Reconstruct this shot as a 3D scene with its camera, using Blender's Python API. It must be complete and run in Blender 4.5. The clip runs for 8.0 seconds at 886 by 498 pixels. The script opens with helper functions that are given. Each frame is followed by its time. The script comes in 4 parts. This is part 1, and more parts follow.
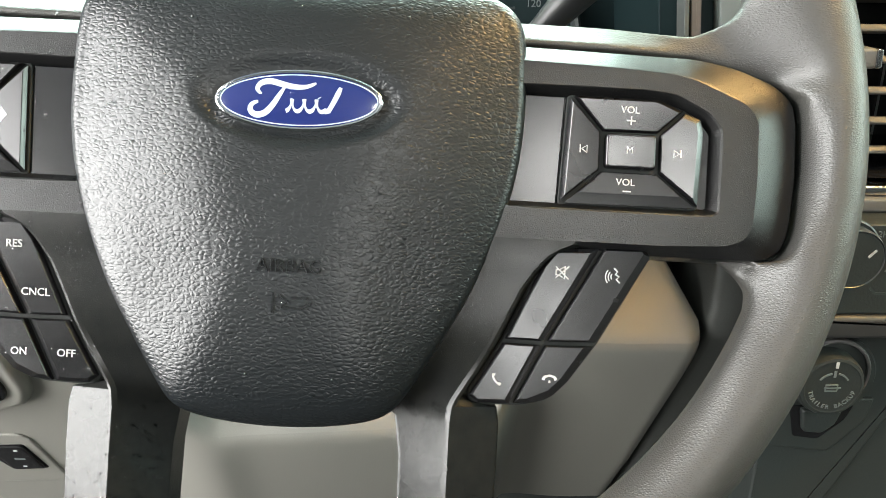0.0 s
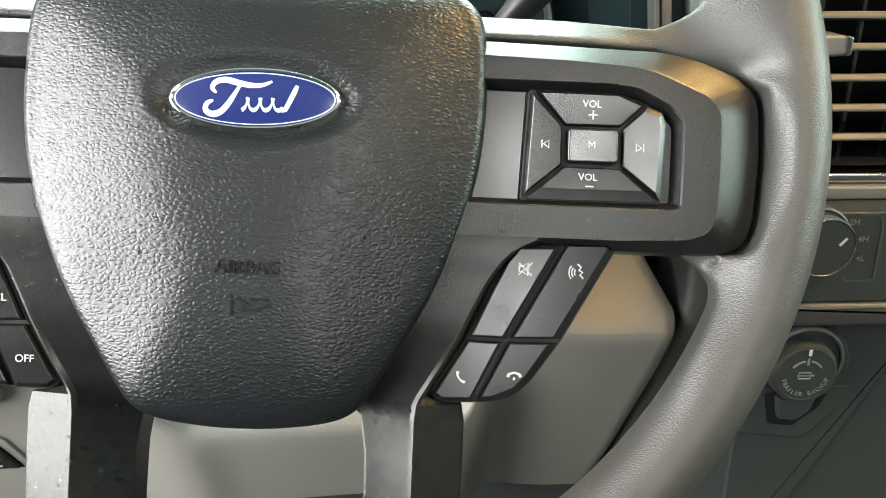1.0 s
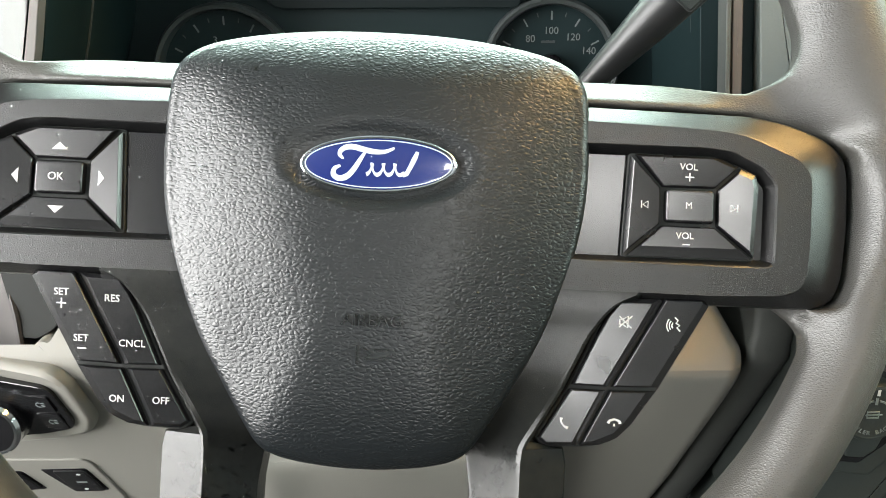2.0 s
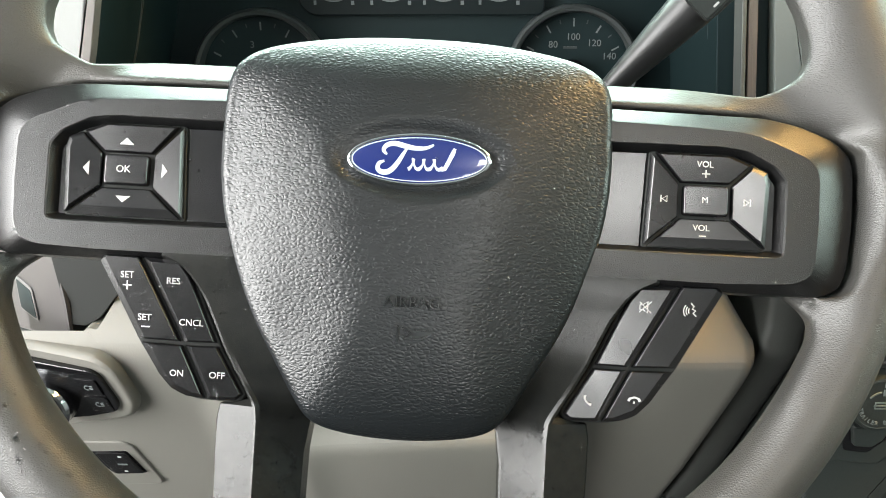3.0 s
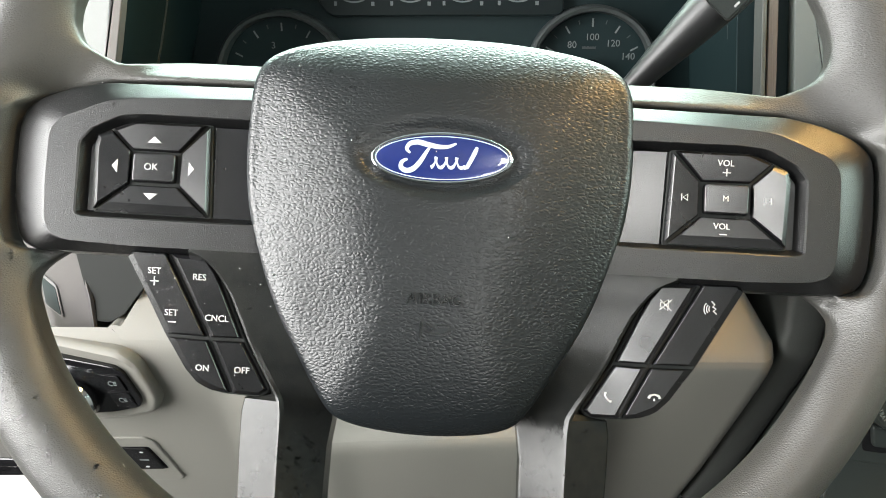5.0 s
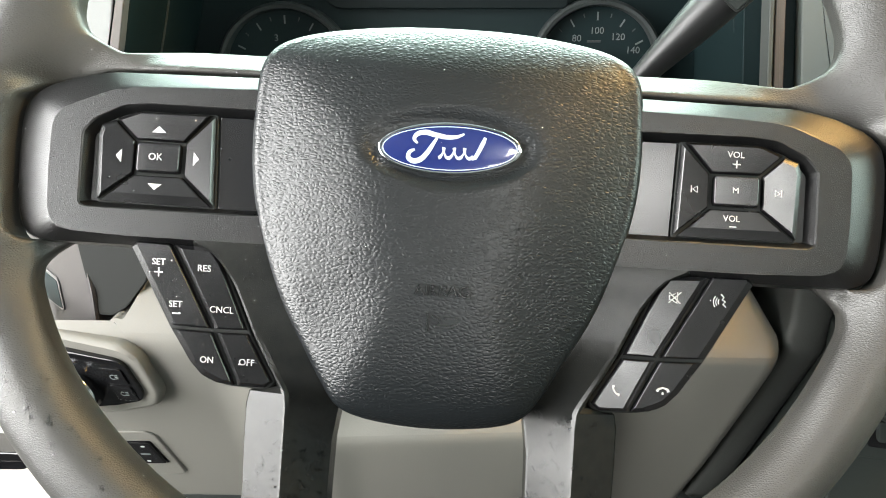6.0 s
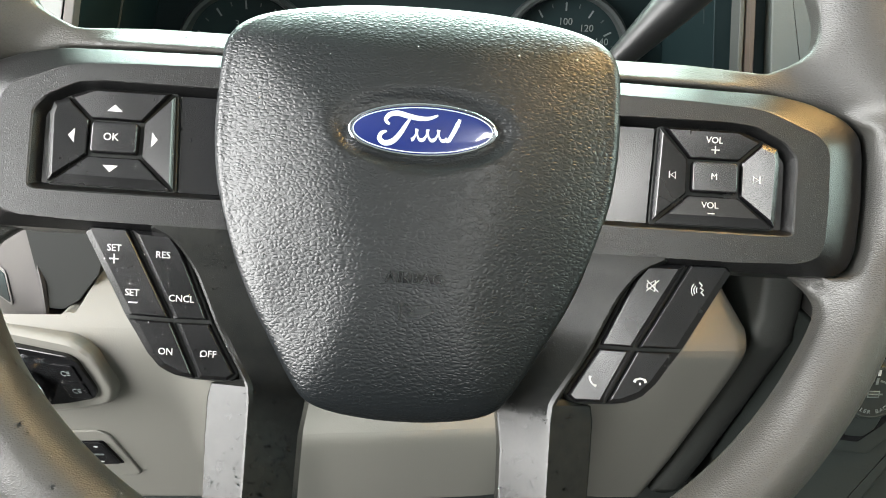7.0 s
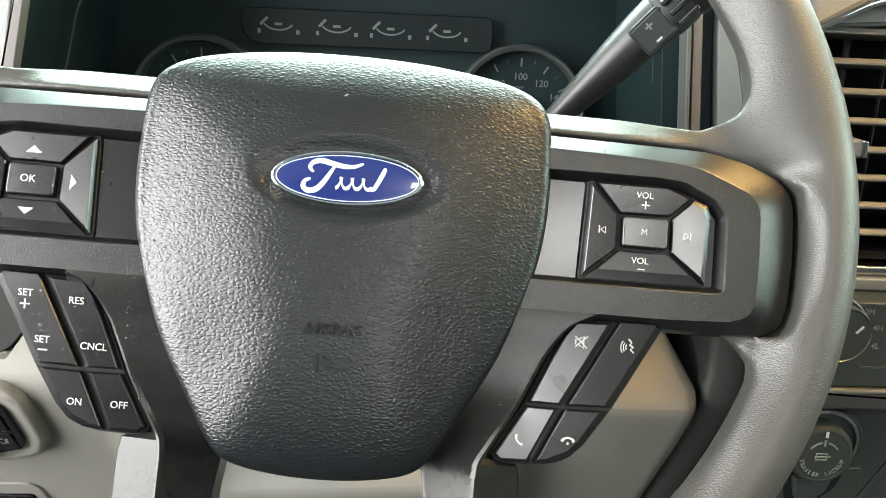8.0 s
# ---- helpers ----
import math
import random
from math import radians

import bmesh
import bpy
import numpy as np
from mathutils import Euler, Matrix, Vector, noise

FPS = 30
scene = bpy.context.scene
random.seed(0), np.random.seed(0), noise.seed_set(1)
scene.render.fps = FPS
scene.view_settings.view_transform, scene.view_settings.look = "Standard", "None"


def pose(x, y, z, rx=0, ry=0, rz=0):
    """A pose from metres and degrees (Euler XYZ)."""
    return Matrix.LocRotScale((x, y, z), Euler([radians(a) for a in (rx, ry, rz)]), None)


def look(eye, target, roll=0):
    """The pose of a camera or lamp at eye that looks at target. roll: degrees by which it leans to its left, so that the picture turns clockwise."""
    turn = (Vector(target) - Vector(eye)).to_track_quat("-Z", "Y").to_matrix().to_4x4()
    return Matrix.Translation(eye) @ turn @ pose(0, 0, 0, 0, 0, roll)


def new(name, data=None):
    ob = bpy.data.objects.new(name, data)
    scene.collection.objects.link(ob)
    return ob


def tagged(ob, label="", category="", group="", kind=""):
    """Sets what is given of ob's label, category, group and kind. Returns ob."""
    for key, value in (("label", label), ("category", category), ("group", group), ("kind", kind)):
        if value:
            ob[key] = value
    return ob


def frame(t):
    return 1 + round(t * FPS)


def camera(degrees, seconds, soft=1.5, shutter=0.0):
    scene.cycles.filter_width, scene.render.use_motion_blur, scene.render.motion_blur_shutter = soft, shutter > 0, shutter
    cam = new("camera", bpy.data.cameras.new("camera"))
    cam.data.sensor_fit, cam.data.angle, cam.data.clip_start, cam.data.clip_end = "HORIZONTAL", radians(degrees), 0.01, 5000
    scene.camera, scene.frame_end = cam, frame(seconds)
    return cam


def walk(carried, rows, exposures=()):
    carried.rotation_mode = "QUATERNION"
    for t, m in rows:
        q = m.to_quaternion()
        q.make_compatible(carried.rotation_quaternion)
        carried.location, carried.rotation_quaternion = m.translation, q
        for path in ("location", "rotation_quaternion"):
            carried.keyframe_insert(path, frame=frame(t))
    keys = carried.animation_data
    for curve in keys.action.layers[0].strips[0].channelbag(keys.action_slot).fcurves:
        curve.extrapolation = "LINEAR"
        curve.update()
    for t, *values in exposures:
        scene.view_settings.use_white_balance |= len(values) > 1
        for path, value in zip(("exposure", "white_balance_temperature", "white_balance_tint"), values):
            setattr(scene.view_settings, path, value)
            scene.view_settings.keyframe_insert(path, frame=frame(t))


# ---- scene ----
cam = camera(57.0, 8.0, soft=0.9)
# the wheel's own frame: x right and z up in its plane, y ahead; it leans 24 degrees and is turned 3 degrees clockwise
WHEEL = pose(0, 0, 1.12, -24, 0, 0) @ pose(0, 0, 0, 0, 3.0, 0)
PATH = [
    (0, (0.0462, -0.2760, -0.0535), (0.0892, 1.7200, 0.0652), 3.08),
    (0.2, (0.0506, -0.2771, -0.0483), (0.0936, 1.7208, 0.0326), 2.75),
    (0.5, (0.0558, -0.2762, -0.0462), (0.1204, 1.7203, 0.0527), 2.22),
    (0.8, (0.0555, -0.2743, -0.0432), (0.1287, 1.7236, 0.0119), 2.32),
    (1, (0.0553, -0.2740, -0.0491), (0.1262, 1.7228, 0.0378), 2.21),
    (1.2, (0.0562, -0.2720, -0.0455), (0.1170, 1.7264, 0.0080), 2.41),
    (1.5, (0.0480, -0.2743, -0.0481), (0.1070, 1.7227, 0.0428), 2.28),
    (1.8, (0.0328, -0.2861, -0.0412), (0.0286, 1.7102, 0.0805), 2.74),
    (2, (0.0261, -0.2936, -0.0377), (0.0271, 1.7026, 0.0850), 2.68),
    (2.2, (0.0210, -0.3080, -0.0430), (0.0150, 1.6871, 0.0970), 3.00),
    (3.5, (0.0180, -0.3194, -0.0450), (-0.0308, 1.6760, 0.0818), 3.07),
    (4, (0.0167, -0.3173, -0.0465), (-0.0418, 1.6775, 0.0866), 3.20),
    (4.5, (0.0165, -0.3222, -0.0470), (-0.0514, 1.6721, 0.0872), 3.33),
    (6, (0.0128, -0.3191, -0.0495), (-0.0547, 1.6758, 0.0757), 3.64),
    (6.5, (0.0099, -0.3147, -0.0521), (-0.0223, 1.6809, 0.0767), 3.62),
    (7, (0.0079, -0.3071, -0.0544), (0.0399, 1.6882, 0.0782), 3.61),
    (7.2, (0.0098, -0.3057, -0.0516), (0.0608, 1.6896, 0.0758), 3.55),
    (7.5, (0.0132, -0.3075, -0.0511), (0.0925, 1.6811, 0.1462), 3.47),
    (7.7, (0.0163, -0.3035, -0.0541), (0.0939, 1.6779, 0.2067), 3.93),
    (8, (0.0281, -0.3008, -0.0527), (0.1009, 1.6805, 0.2107), 4.65),
]
walk(cam, [(t, WHEEL @ look(eye, target, roll)) for t, eye, target, roll in PATH], exposures=[(0, 0.31, 6500, 7), (8, 0.31, 6500, 7)])

# ---------- light ----------
world = bpy.data.worlds.new("sky")
scene.world = world
world.use_nodes = True
wn, wl = world.node_tree.nodes, world.node_tree.links
sky = wn.new("ShaderNodeTexSky")
sky.sky_type, sky.sun_disc = "NISHITA", False
sky.sun_elevation, sky.sun_rotation = radians(38), radians(-70)
wl.new(sky.outputs["Color"], wn["Background"].inputs["Color"])
wn["Background"].inputs["Strength"].default_value = 0.10

sun_data = bpy.data.lights.new("sun", "SUN")
sun_data.energy, sun_data.angle, sun_data.color = 0.5, radians(15), (1.0, 0.96, 0.9)
new("sun", sun_data).matrix_world = look((-3, 1.2, 3.2), (0, 0, 1))


def window_light(name, eye, target, wide, high, watts, colour):
    """Light of an opening of the cab, or of a lamp in its roof."""
    d = bpy.data.lights.new(name, "AREA")
    d.shape, d.size, d.size_y, d.energy, d.color = "RECTANGLE", wide, high, 1.28 * watts, colour
    ob = new(name, d)
    ob.matrix_world = look(eye, target)
    return ob


window_light("door_daylight", (-1.0, -0.74, 1.33), (0.2, -0.50, 1.22), 1.42, 1.04, 84.0, (1.0, 0.978, 0.968))
window_light("windscreen_daylight", (0.10, 0.52, 1.58), (0.0, 0.0, 1.10), 1.3, 0.62, 52.0, (0.77, 1.0, 0.91))
window_light("passenger_window_daylight", (1.33, -0.14, 1.50), (0.1, 0.0, 1.12), 0.90, 0.40, 13.0, (0.80, 1.0, 0.90))
window_light("rear_window_daylight", (0.29, -1.39, 1.32), (0.28, 0.0, 1.28), 0.19, 0.20, 2.8, (1.0, 0.98, 0.97))
# added fill light out of view, brightens the right-hand buttons and filler plate
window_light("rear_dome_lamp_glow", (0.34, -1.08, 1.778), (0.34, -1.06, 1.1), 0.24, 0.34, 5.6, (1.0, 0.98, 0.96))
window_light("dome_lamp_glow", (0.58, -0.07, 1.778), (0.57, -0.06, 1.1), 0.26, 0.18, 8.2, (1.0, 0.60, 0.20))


# ---------- materials ----------
def material(name, colour, rough, metal=0.0, spec=0.5, coat=0.0):
    m = bpy.data.materials.new(name)
    m.use_nodes = True
    b = m.node_tree.nodes["Principled BSDF"]
    b.inputs["Base Color"].default_value = (*colour, 1)
    b.inputs["Roughness"].default_value = rough
    b.inputs["Metallic"].default_value = metal
    b.inputs["Specular IOR Level"].default_value = spec
    b.inputs["Coat Weight"].default_value = coat
    return m


def node(m, kind, **values):
    n = m.node_tree.nodes.new(kind)
    for key, value in values.items():
        n.inputs[key].default_value = value
    return n


def link(m, a, b):
    m.node_tree.links.new(a, b)


def bsdf(m):
    return m.node_tree.nodes["Principled BSDF"]


def vary(m, scale, low, high, socket="Roughness", detail=3.0):
    """Lets a value of the surface wander between low and high."""
    co = node(m, "ShaderNodeTexCoord")
    n = node(m, "ShaderNodeTexNoise", Scale=scale, Detail=detail)
    r = node(m, "ShaderNodeMapRange")
    r.inputs["From Min"].default_value, r.inputs["From Max"].default_value = 0.3, 0.7
    r.inputs["To Min"].default_value, r.inputs["To Max"].default_value = low, high
    link(m, co.outputs["Object"], n.inputs["Vector"])
    link(m, n.outputs["Fac"], r.inputs["Value"])
    link(m, r.outputs["Result"], bsdf(m).inputs[socket])


def dusty(m, scale, clean, dust, amount=0.5):
    """Two-scale drift of the base colour."""
    co = node(m, "ShaderNodeTexCoord")
    n = node(m, "ShaderNodeTexNoise", Scale=scale, Detail=6.0, Roughness=0.65)
    ramp = node(m, "ShaderNodeMapRange")
    ramp.inputs["From Min"].default_value, ramp.inputs["From Max"].default_value = 0.35, 0.75
    ramp.inputs["To Max"].default_value = amount
    mix = m.node_tree.nodes.new("ShaderNodeMix")
    mix.data_type = "RGBA"
    mix.inputs["A"].default_value, mix.inputs["B"].default_value = (*clean, 1), (*dust, 1)
    link(m, co.outputs["Object"], n.inputs["Vector"])
    link(m, n.outputs["Fac"], ramp.inputs["Value"])
    link(m, ramp.outputs["Result"], mix.inputs["Factor"])
    link(m, mix.outputs["Result"], bsdf(m).inputs["Base Color"])


def leather(m, cell, depth, crease=0.5, fine=0.12):
    """Pebbled hide: low rounded cells, narrow creases between them, and a fine grain on top."""
    co = node(m, "ShaderNodeTexCoord")
    warp = node(m, "ShaderNodeTexNoise", Scale=0.5 / cell, Detail=2.0)
    shift = m.node_tree.nodes.new("ShaderNodeVectorMath")
    shift.operation = "MULTIPLY_ADD"
    shift.inputs[1].default_value = (cell * 1.0,) * 3
    lie = m.node_tree.nodes.new("ShaderNodeVectorMath")
    lie.operation = "MULTIPLY"
    lie.inputs[1].default_value = (0.78, 1.0, 1.32)
    link(m, co.outputs["Object"], lie.inputs[0])
    link(m, lie.outputs["Vector"], warp.inputs["Vector"])
    link(m, warp.outputs["Color"], shift.inputs[0])
    link(m, lie.outputs["Vector"], shift.inputs[2])
    height = None
    for feature, low, high, share in (("F1", 0.75, 0.0, 1.0 - crease), ("DISTANCE_TO_EDGE", 0.0, 0.32, crease)):
        vor = m.node_tree.nodes.new("ShaderNodeTexVoronoi")
        vor.feature = feature
        vor.inputs["Scale"].default_value = 1.0 / cell
        link(m, shift.outputs["Vector"], vor.inputs["Vector"])
        shape = m.node_tree.nodes.new("ShaderNodeMapRange")
        shape.interpolation_type = "SMOOTHSTEP"
        shape.inputs["From Min"].default_value, shape.inputs["From Max"].default_value = min(low, high), max(low, high)
        shape.inputs["To Min"].default_value, shape.inputs["To Max"].default_value = (0.0, share) if low < high else (share, 0.0)
        link(m, vor.outputs["Distance"], shape.inputs["Value"])
        if height is None:
            height = shape.outputs["Result"]
        else:
            both = m.node_tree.nodes.new("ShaderNodeMath")
            link(m, height, both.inputs[0])
            link(m, shape.outputs["Result"], both.inputs[1])
            height = both.outputs[0]
    noise_n = node(m, "ShaderNodeTexNoise", Scale=1.6 / cell, Detail=3.0)
    link(m, co.outputs["Object"], noise_n.inputs["Vector"])
    mixn = m.node_tree.nodes.new("ShaderNodeMath")
    mixn.operation = "MULTIPLY_ADD"
    mixn.inputs[1].default_value = fine
    link(m, noise_n.outputs["Fac"], mixn.inputs[0])
    link(m, height, mixn.inputs[2])
    bump = node(m, "ShaderNodeBump", Strength=1.0, Distance=depth)
    link(m, mixn.outputs[0], bump.inputs["Height"])
    link(m, bump.outputs["Normal"], bsdf(m).inputs["Normal"])


def speckle(m, scale, depth):
    """Moulded grain of scattered raised specks on a nearly even ground."""
    co = node(m, "ShaderNodeTexCoord")
    n = node(m, "ShaderNodeTexNoise", Scale=scale, Detail=2.0, Roughness=0.6)
    r = node(m, "ShaderNodeMapRange")
    r.interpolation_type = "SMOOTHSTEP"
    r.inputs["From Min"].default_value, r.inputs["From Max"].default_value = 0.48, 0.74
    bump = node(m, "ShaderNodeBump", Strength=1.0, Distance=depth)
    link(m, co.outputs["Object"], n.inputs["Vector"])
    link(m, n.outputs["Fac"], r.inputs["Value"])
    link(m, r.outputs["Result"], bump.inputs["Height"])
    link(m, bump.outputs["Normal"], bsdf(m).inputs["Normal"])


def grain(m, scale, depth, detail=2.0):
    """Fine moulded grain."""
    co = node(m, "ShaderNodeTexCoord")
    n = node(m, "ShaderNodeTexNoise", Scale=scale, Detail=detail)
    bump = node(m, "ShaderNodeBump", Strength=1.0, Distance=depth)
    link(m, co.outputs["Object"], n.inputs["Vector"])
    link(m, n.outputs["Fac"], bump.inputs["Height"])
    link(m, bump.outputs["Normal"], bsdf(m).inputs["Normal"])


COVER = material("pebbled_black_vinyl", (0.0042, 0.0056, 0.0066), 0.37, spec=0.46)
leather(COVER, 0.00170, 0.000125, 0.48, 0.14)
MOULDED = material("smooth_black_vinyl", (0.0048, 0.0056, 0.0062), 0.26, spec=0.6)
RIM = material("black_rim_rubber", (0.032, 0.0315, 0.030), 0.43, spec=0.5)
leather(RIM, 0.00095, 0.000082, 0.42, 0.25)
dusty(RIM, 18.0, (0.034, 0.0337, 0.0320), (0.050, 0.048, 0.042), 0.6)
BEZEL = material("grained_black_plastic", (0.008, 0.008, 0.0085), 0.31, spec=0.45)
speckle(BEZEL, 2000.0, 0.000055)
dusty(BEZEL, 25.0, (0.0045, 0.0047, 0.005), (0.010, 0.0095, 0.0088), 0.3)
LEG = material("damp_grained_black_plastic", (0.010, 0.010, 0.010), 0.26, spec=0.29)
speckle(LEG, 2100.0, 0.000020)
dusty(LEG, 140.0, (0.008, 0.0086, 0.0084), (0.017, 0.0172, 0.0152), 0.6)
SMOOTH = material("satin_black_plastic", (0.005, 0.005, 0.0056), 0.24)
grain(SMOOTH, 2600.0, 0.000008)
SOFT_TRIM = material("soft_black_trim", (0.016, 0.0175, 0.0165), 0.6, spec=0.25)
grain(SOFT_TRIM, 1500.0, 0.00004)
BUTTON = material("button_black_plastic", (0.005, 0.005, 0.0056), 0.36, spec=0.55)
vary(BUTTON, 60.0, 0.22, 0.28)
END_GREY = material("grey_end_panel", (0.036, 0.033, 0.033), 0.5)
grain(END_GREY, 900.0, 0.00008)
TRIM_DIM = material("dim_grey_trim", (0.028, 0.027, 0.026), 0.45)
grain(TRIM_DIM, 900.0, 0.00008)
LEVER = material("lever_black_plastic", (0.009, 0.009, 0.0095), 0.40)
grain(LEVER, 2200.0, 0.00003)
MARK = material("white_print", (0.38, 0.38, 0.38), 0.5)
BLUE = material("blue_enamel", (0.004, 0.011, 0.088), 0.25, coat=1.0)
CHROME = material("bright_chrome", (0.55, 0.56, 0.58), 0.16, metal=1.0)
SATIN = material("satin_silver", (0.15, 0.155, 0.155), 0.42, metal=1.0)
SILVER = material("pale_silver_print", (0.36, 0.43, 0.52), 0.42, metal=0.1)
BEIGE = material("stone_grey_panel", (0.150, 0.146, 0.130), 0.55, spec=0.4)
grain(BEIGE, 900.0, 0.00008)
DASH = material("dark_dash_plastic", (0.019, 0.0225, 0.0210), 0.5, spec=0.35)
grain(DASH, 700.0, 0.00014)
BOLSTER = material("dark_grey_padding", (0.040, 0.042, 0.039), 0.5, spec=0.4)
grain(BOLSTER, 900.0, 0.0001)
SLAT = material("grey_vent_plastic", (0.062, 0.058, 0.054), 0.45)
grain(SLAT, 900.0, 0.0001)
DASH_GREY = material("mid_grey_dash_plastic", (0.095, 0.092, 0.088), 0.5)
grain(DASH_GREY, 900.0, 0.0001)
TAUPE = material("taupe_trim", (0.10, 0.092, 0.086), 0.42)
grain(TAUPE, 900.0, 0.00008)
PALE = material("pale_grey_dash_plastic", (0.066, 0.072, 0.067), 0.5)
grain(PALE, 900.0, 0.0001)
GLOSS = material("gloss_black", (0.006, 0.006, 0.007), 0.12)
# black with the windscreen's teal haze mixed into the colour
DIAL = material("hazed_dial_black", (0.0042, 0.0120, 0.0132), 0.6, spec=0.22)
DIAL_GREY = material("dial_ring_grey", (0.034, 0.040, 0.040), 0.5, spec=0.3)
DIAL_MARK = material("dial_print", (0.11, 0.125, 0.125), 0.6)
# same teal windscreen haze put into the screen's colour
SCREEN = material("hazed_dark_screen", (0.0020, 0.0060, 0.0066), 0.5, spec=0.2)
SHOULDER = material("greenish_grey_dash_plastic", (0.105, 0.120, 0.113), 0.45)
grain(SHOULDER, 900.0, 0.00008)
CARPET = material("dark_carpet", (0.02, 0.02, 0.02), 0.95)
LINER = material("grey_headliner", (0.155, 0.163, 0.168), 0.9)
PAINT = material("cream_door_paint", (0.72, 0.69, 0.62), 0.4)
WATER = material("water", (1, 1, 1), 0.02)
bsdf(WATER).inputs["Transmission Weight"].default_value = 1.0
bsdf(WATER).inputs["IOR"].default_value = 1.33


# ---------- mesh helpers ----------
MM = 0.001


def wheel_place(u, v, w):
    """Millimetres right, up and towards the driver, in the wheel's frame."""
    return (u * MM, -w * MM, v * MM)


def world_place(x, z, y):
    """Millimetres in the cab, seen from the driver: right, up, depth ahead."""
    return (x * MM, y * MM, z * MM)


def finish(name, bm, mat, parent=None, label="", angle=35):
    bmesh.ops.recalc_face_normals(bm, faces=bm.faces)
    me = bpy.data.meshes.new(name)
    bm.to_mesh(me)
    bm.free()
    me.materials.append(mat)
    me.shade_smooth()
    me.set_sharp_from_angle(angle=radians(angle))
    ob = new(name, me)
    flat = ob.modifiers.new("weighted_normals", "WEIGHTED_NORMAL")
    flat.keep_sharp, flat.weight = True, 100
    if parent is not None:
        ob.parent = parent
    if label:
        ob["label"] = label
    return ob


part = finish


def thing(name, label, category, at=None, group="", kind=""):
    ob = new(name)
    ob.empty_display_size = 0.02
    if at is not None:
        ob.matrix_world = at
    return tagged(ob, label, category, group, kind)


def add_loft(bm, rings, cap0=True, cap1=True, closed=True):
    """Skin over rings of equal length."""
    rows = [[bm.verts.new(p) for p in ring] for ring in rings]
    n = len(rows[0])
    for a, b in zip(rows, rows[1:]):
        for i in range(n if closed else n - 1):
            j = (i + 1) % n
            bm.faces.new((a[i], a[j], b[j], b[i]))
    if cap0:
        bm.faces.new(rows[0][::-1])
    if cap1:
        bm.faces.new(rows[-1])
    return bm


def lofted(rings, **k):
    return add_loft(bmesh.new(), rings, **k)


def area(poly):
    return 0.5 * sum(a[0] * b[1] - b[0] * a[1] for a, b in zip(poly, poly[1:] + poly[:1]))


def inset(poly, d):
    """Moves each edge i (from point i to the next) inwards by d or d[i]."""
    n = len(poly)
    ds = list(d) if hasattr(d, "__len__") else [d] * n
    s = 1 if area(poly) > 0 else -1
    out = []
    for i in range(n):
        p0, p1, p2 = (Vector(poly[(i + k) % n]) for k in (-1, 0, 1))
        e0, e1 = (p1 - p0).normalized(), (p2 - p1).normalized()
        n0, n1 = Vector((-e0.y, e0.x)) * s, Vector((-e1.y, e1.x)) * s
        a, b = p1 + n0 * ds[i - 1], p1 + n1 * ds[i]
        cross = e0.x * e1.y - e0.y * e1.x
        if abs(cross) < 0.05:
            out.append(tuple((a + b) / 2))
        else:
            t = ((b.x - a.x) * e1.y - (b.y - a.y) * e1.x) / cross
            out.append(tuple(a + e0 * t))
    return out


def soften(poly, rounds=2, keep=0.25):
    """Cuts the corners of a closed outline."""
    for _ in range(rounds):
        out = []
        for a, b in zip(poly, poly[1:] + poly[:1]):
            a, b = Vector(a), Vector(b)
            out += [tuple(a.lerp(b, keep)), tuple(a.lerp(b, 1 - keep))]
        poly = out
    return poly


def rounded(poly, radius, seg=3):
    """Outline with corners of about that radius."""
    out, n = [], len(poly)
    rs = list(radius) if hasattr(radius, "__len__") else [radius] * n
    for i in range(n):
        p0, p1, p2 = (Vector(poly[(i + k) % n]) for k in (-1, 0, 1))
        r = min(rs[i], 0.45 * (p1 - p0).length, 0.45 * (p2 - p1).length)
        if r <= 0:
            out.append(tuple(p1))
            continue
        a, b = p1 + (p0 - p1).normalized() * r, p1 + (p2 - p1).normalized() * r
        for k in range(seg + 1):
            t = k / seg
            out.append(tuple((1 - t) ** 2 * a + 2 * t * (1 - t) * p1 + t * t * b))
    return out


def radial(poly, centre, angles):
    """The outline met by rays from the centre."""
    c, out = Vector(centre), []
    n = len(poly)
    for th in angles:
        d = Vector((math.cos(th), math.sin(th)))
        best = None
        for i in range(n):
            p, q = Vector(poly[i]) - c, Vector(poly[(i + 1) % n]) - c
            e = q - p
            den = d.x * e.y - d.y * e.x
            if abs(den) < 1e-12:
                continue
            t = (p.x * e.y - p.y * e.x) / den
            s = (p.x * d.y - p.y * d.x) / den
            if t > 0 and -1e-9 <= s <= 1 + 1e-9 and (best is None or t > best):
                best = t
        out.append(tuple(c + d * (best or 0.0)))
    return out


def ring3(poly, w, place=wheel_place, sign=1):
    f = w if callable(w) else (lambda u, v: w)
    return [place(sign * u, v, f(u, v)) for u, v in poly]


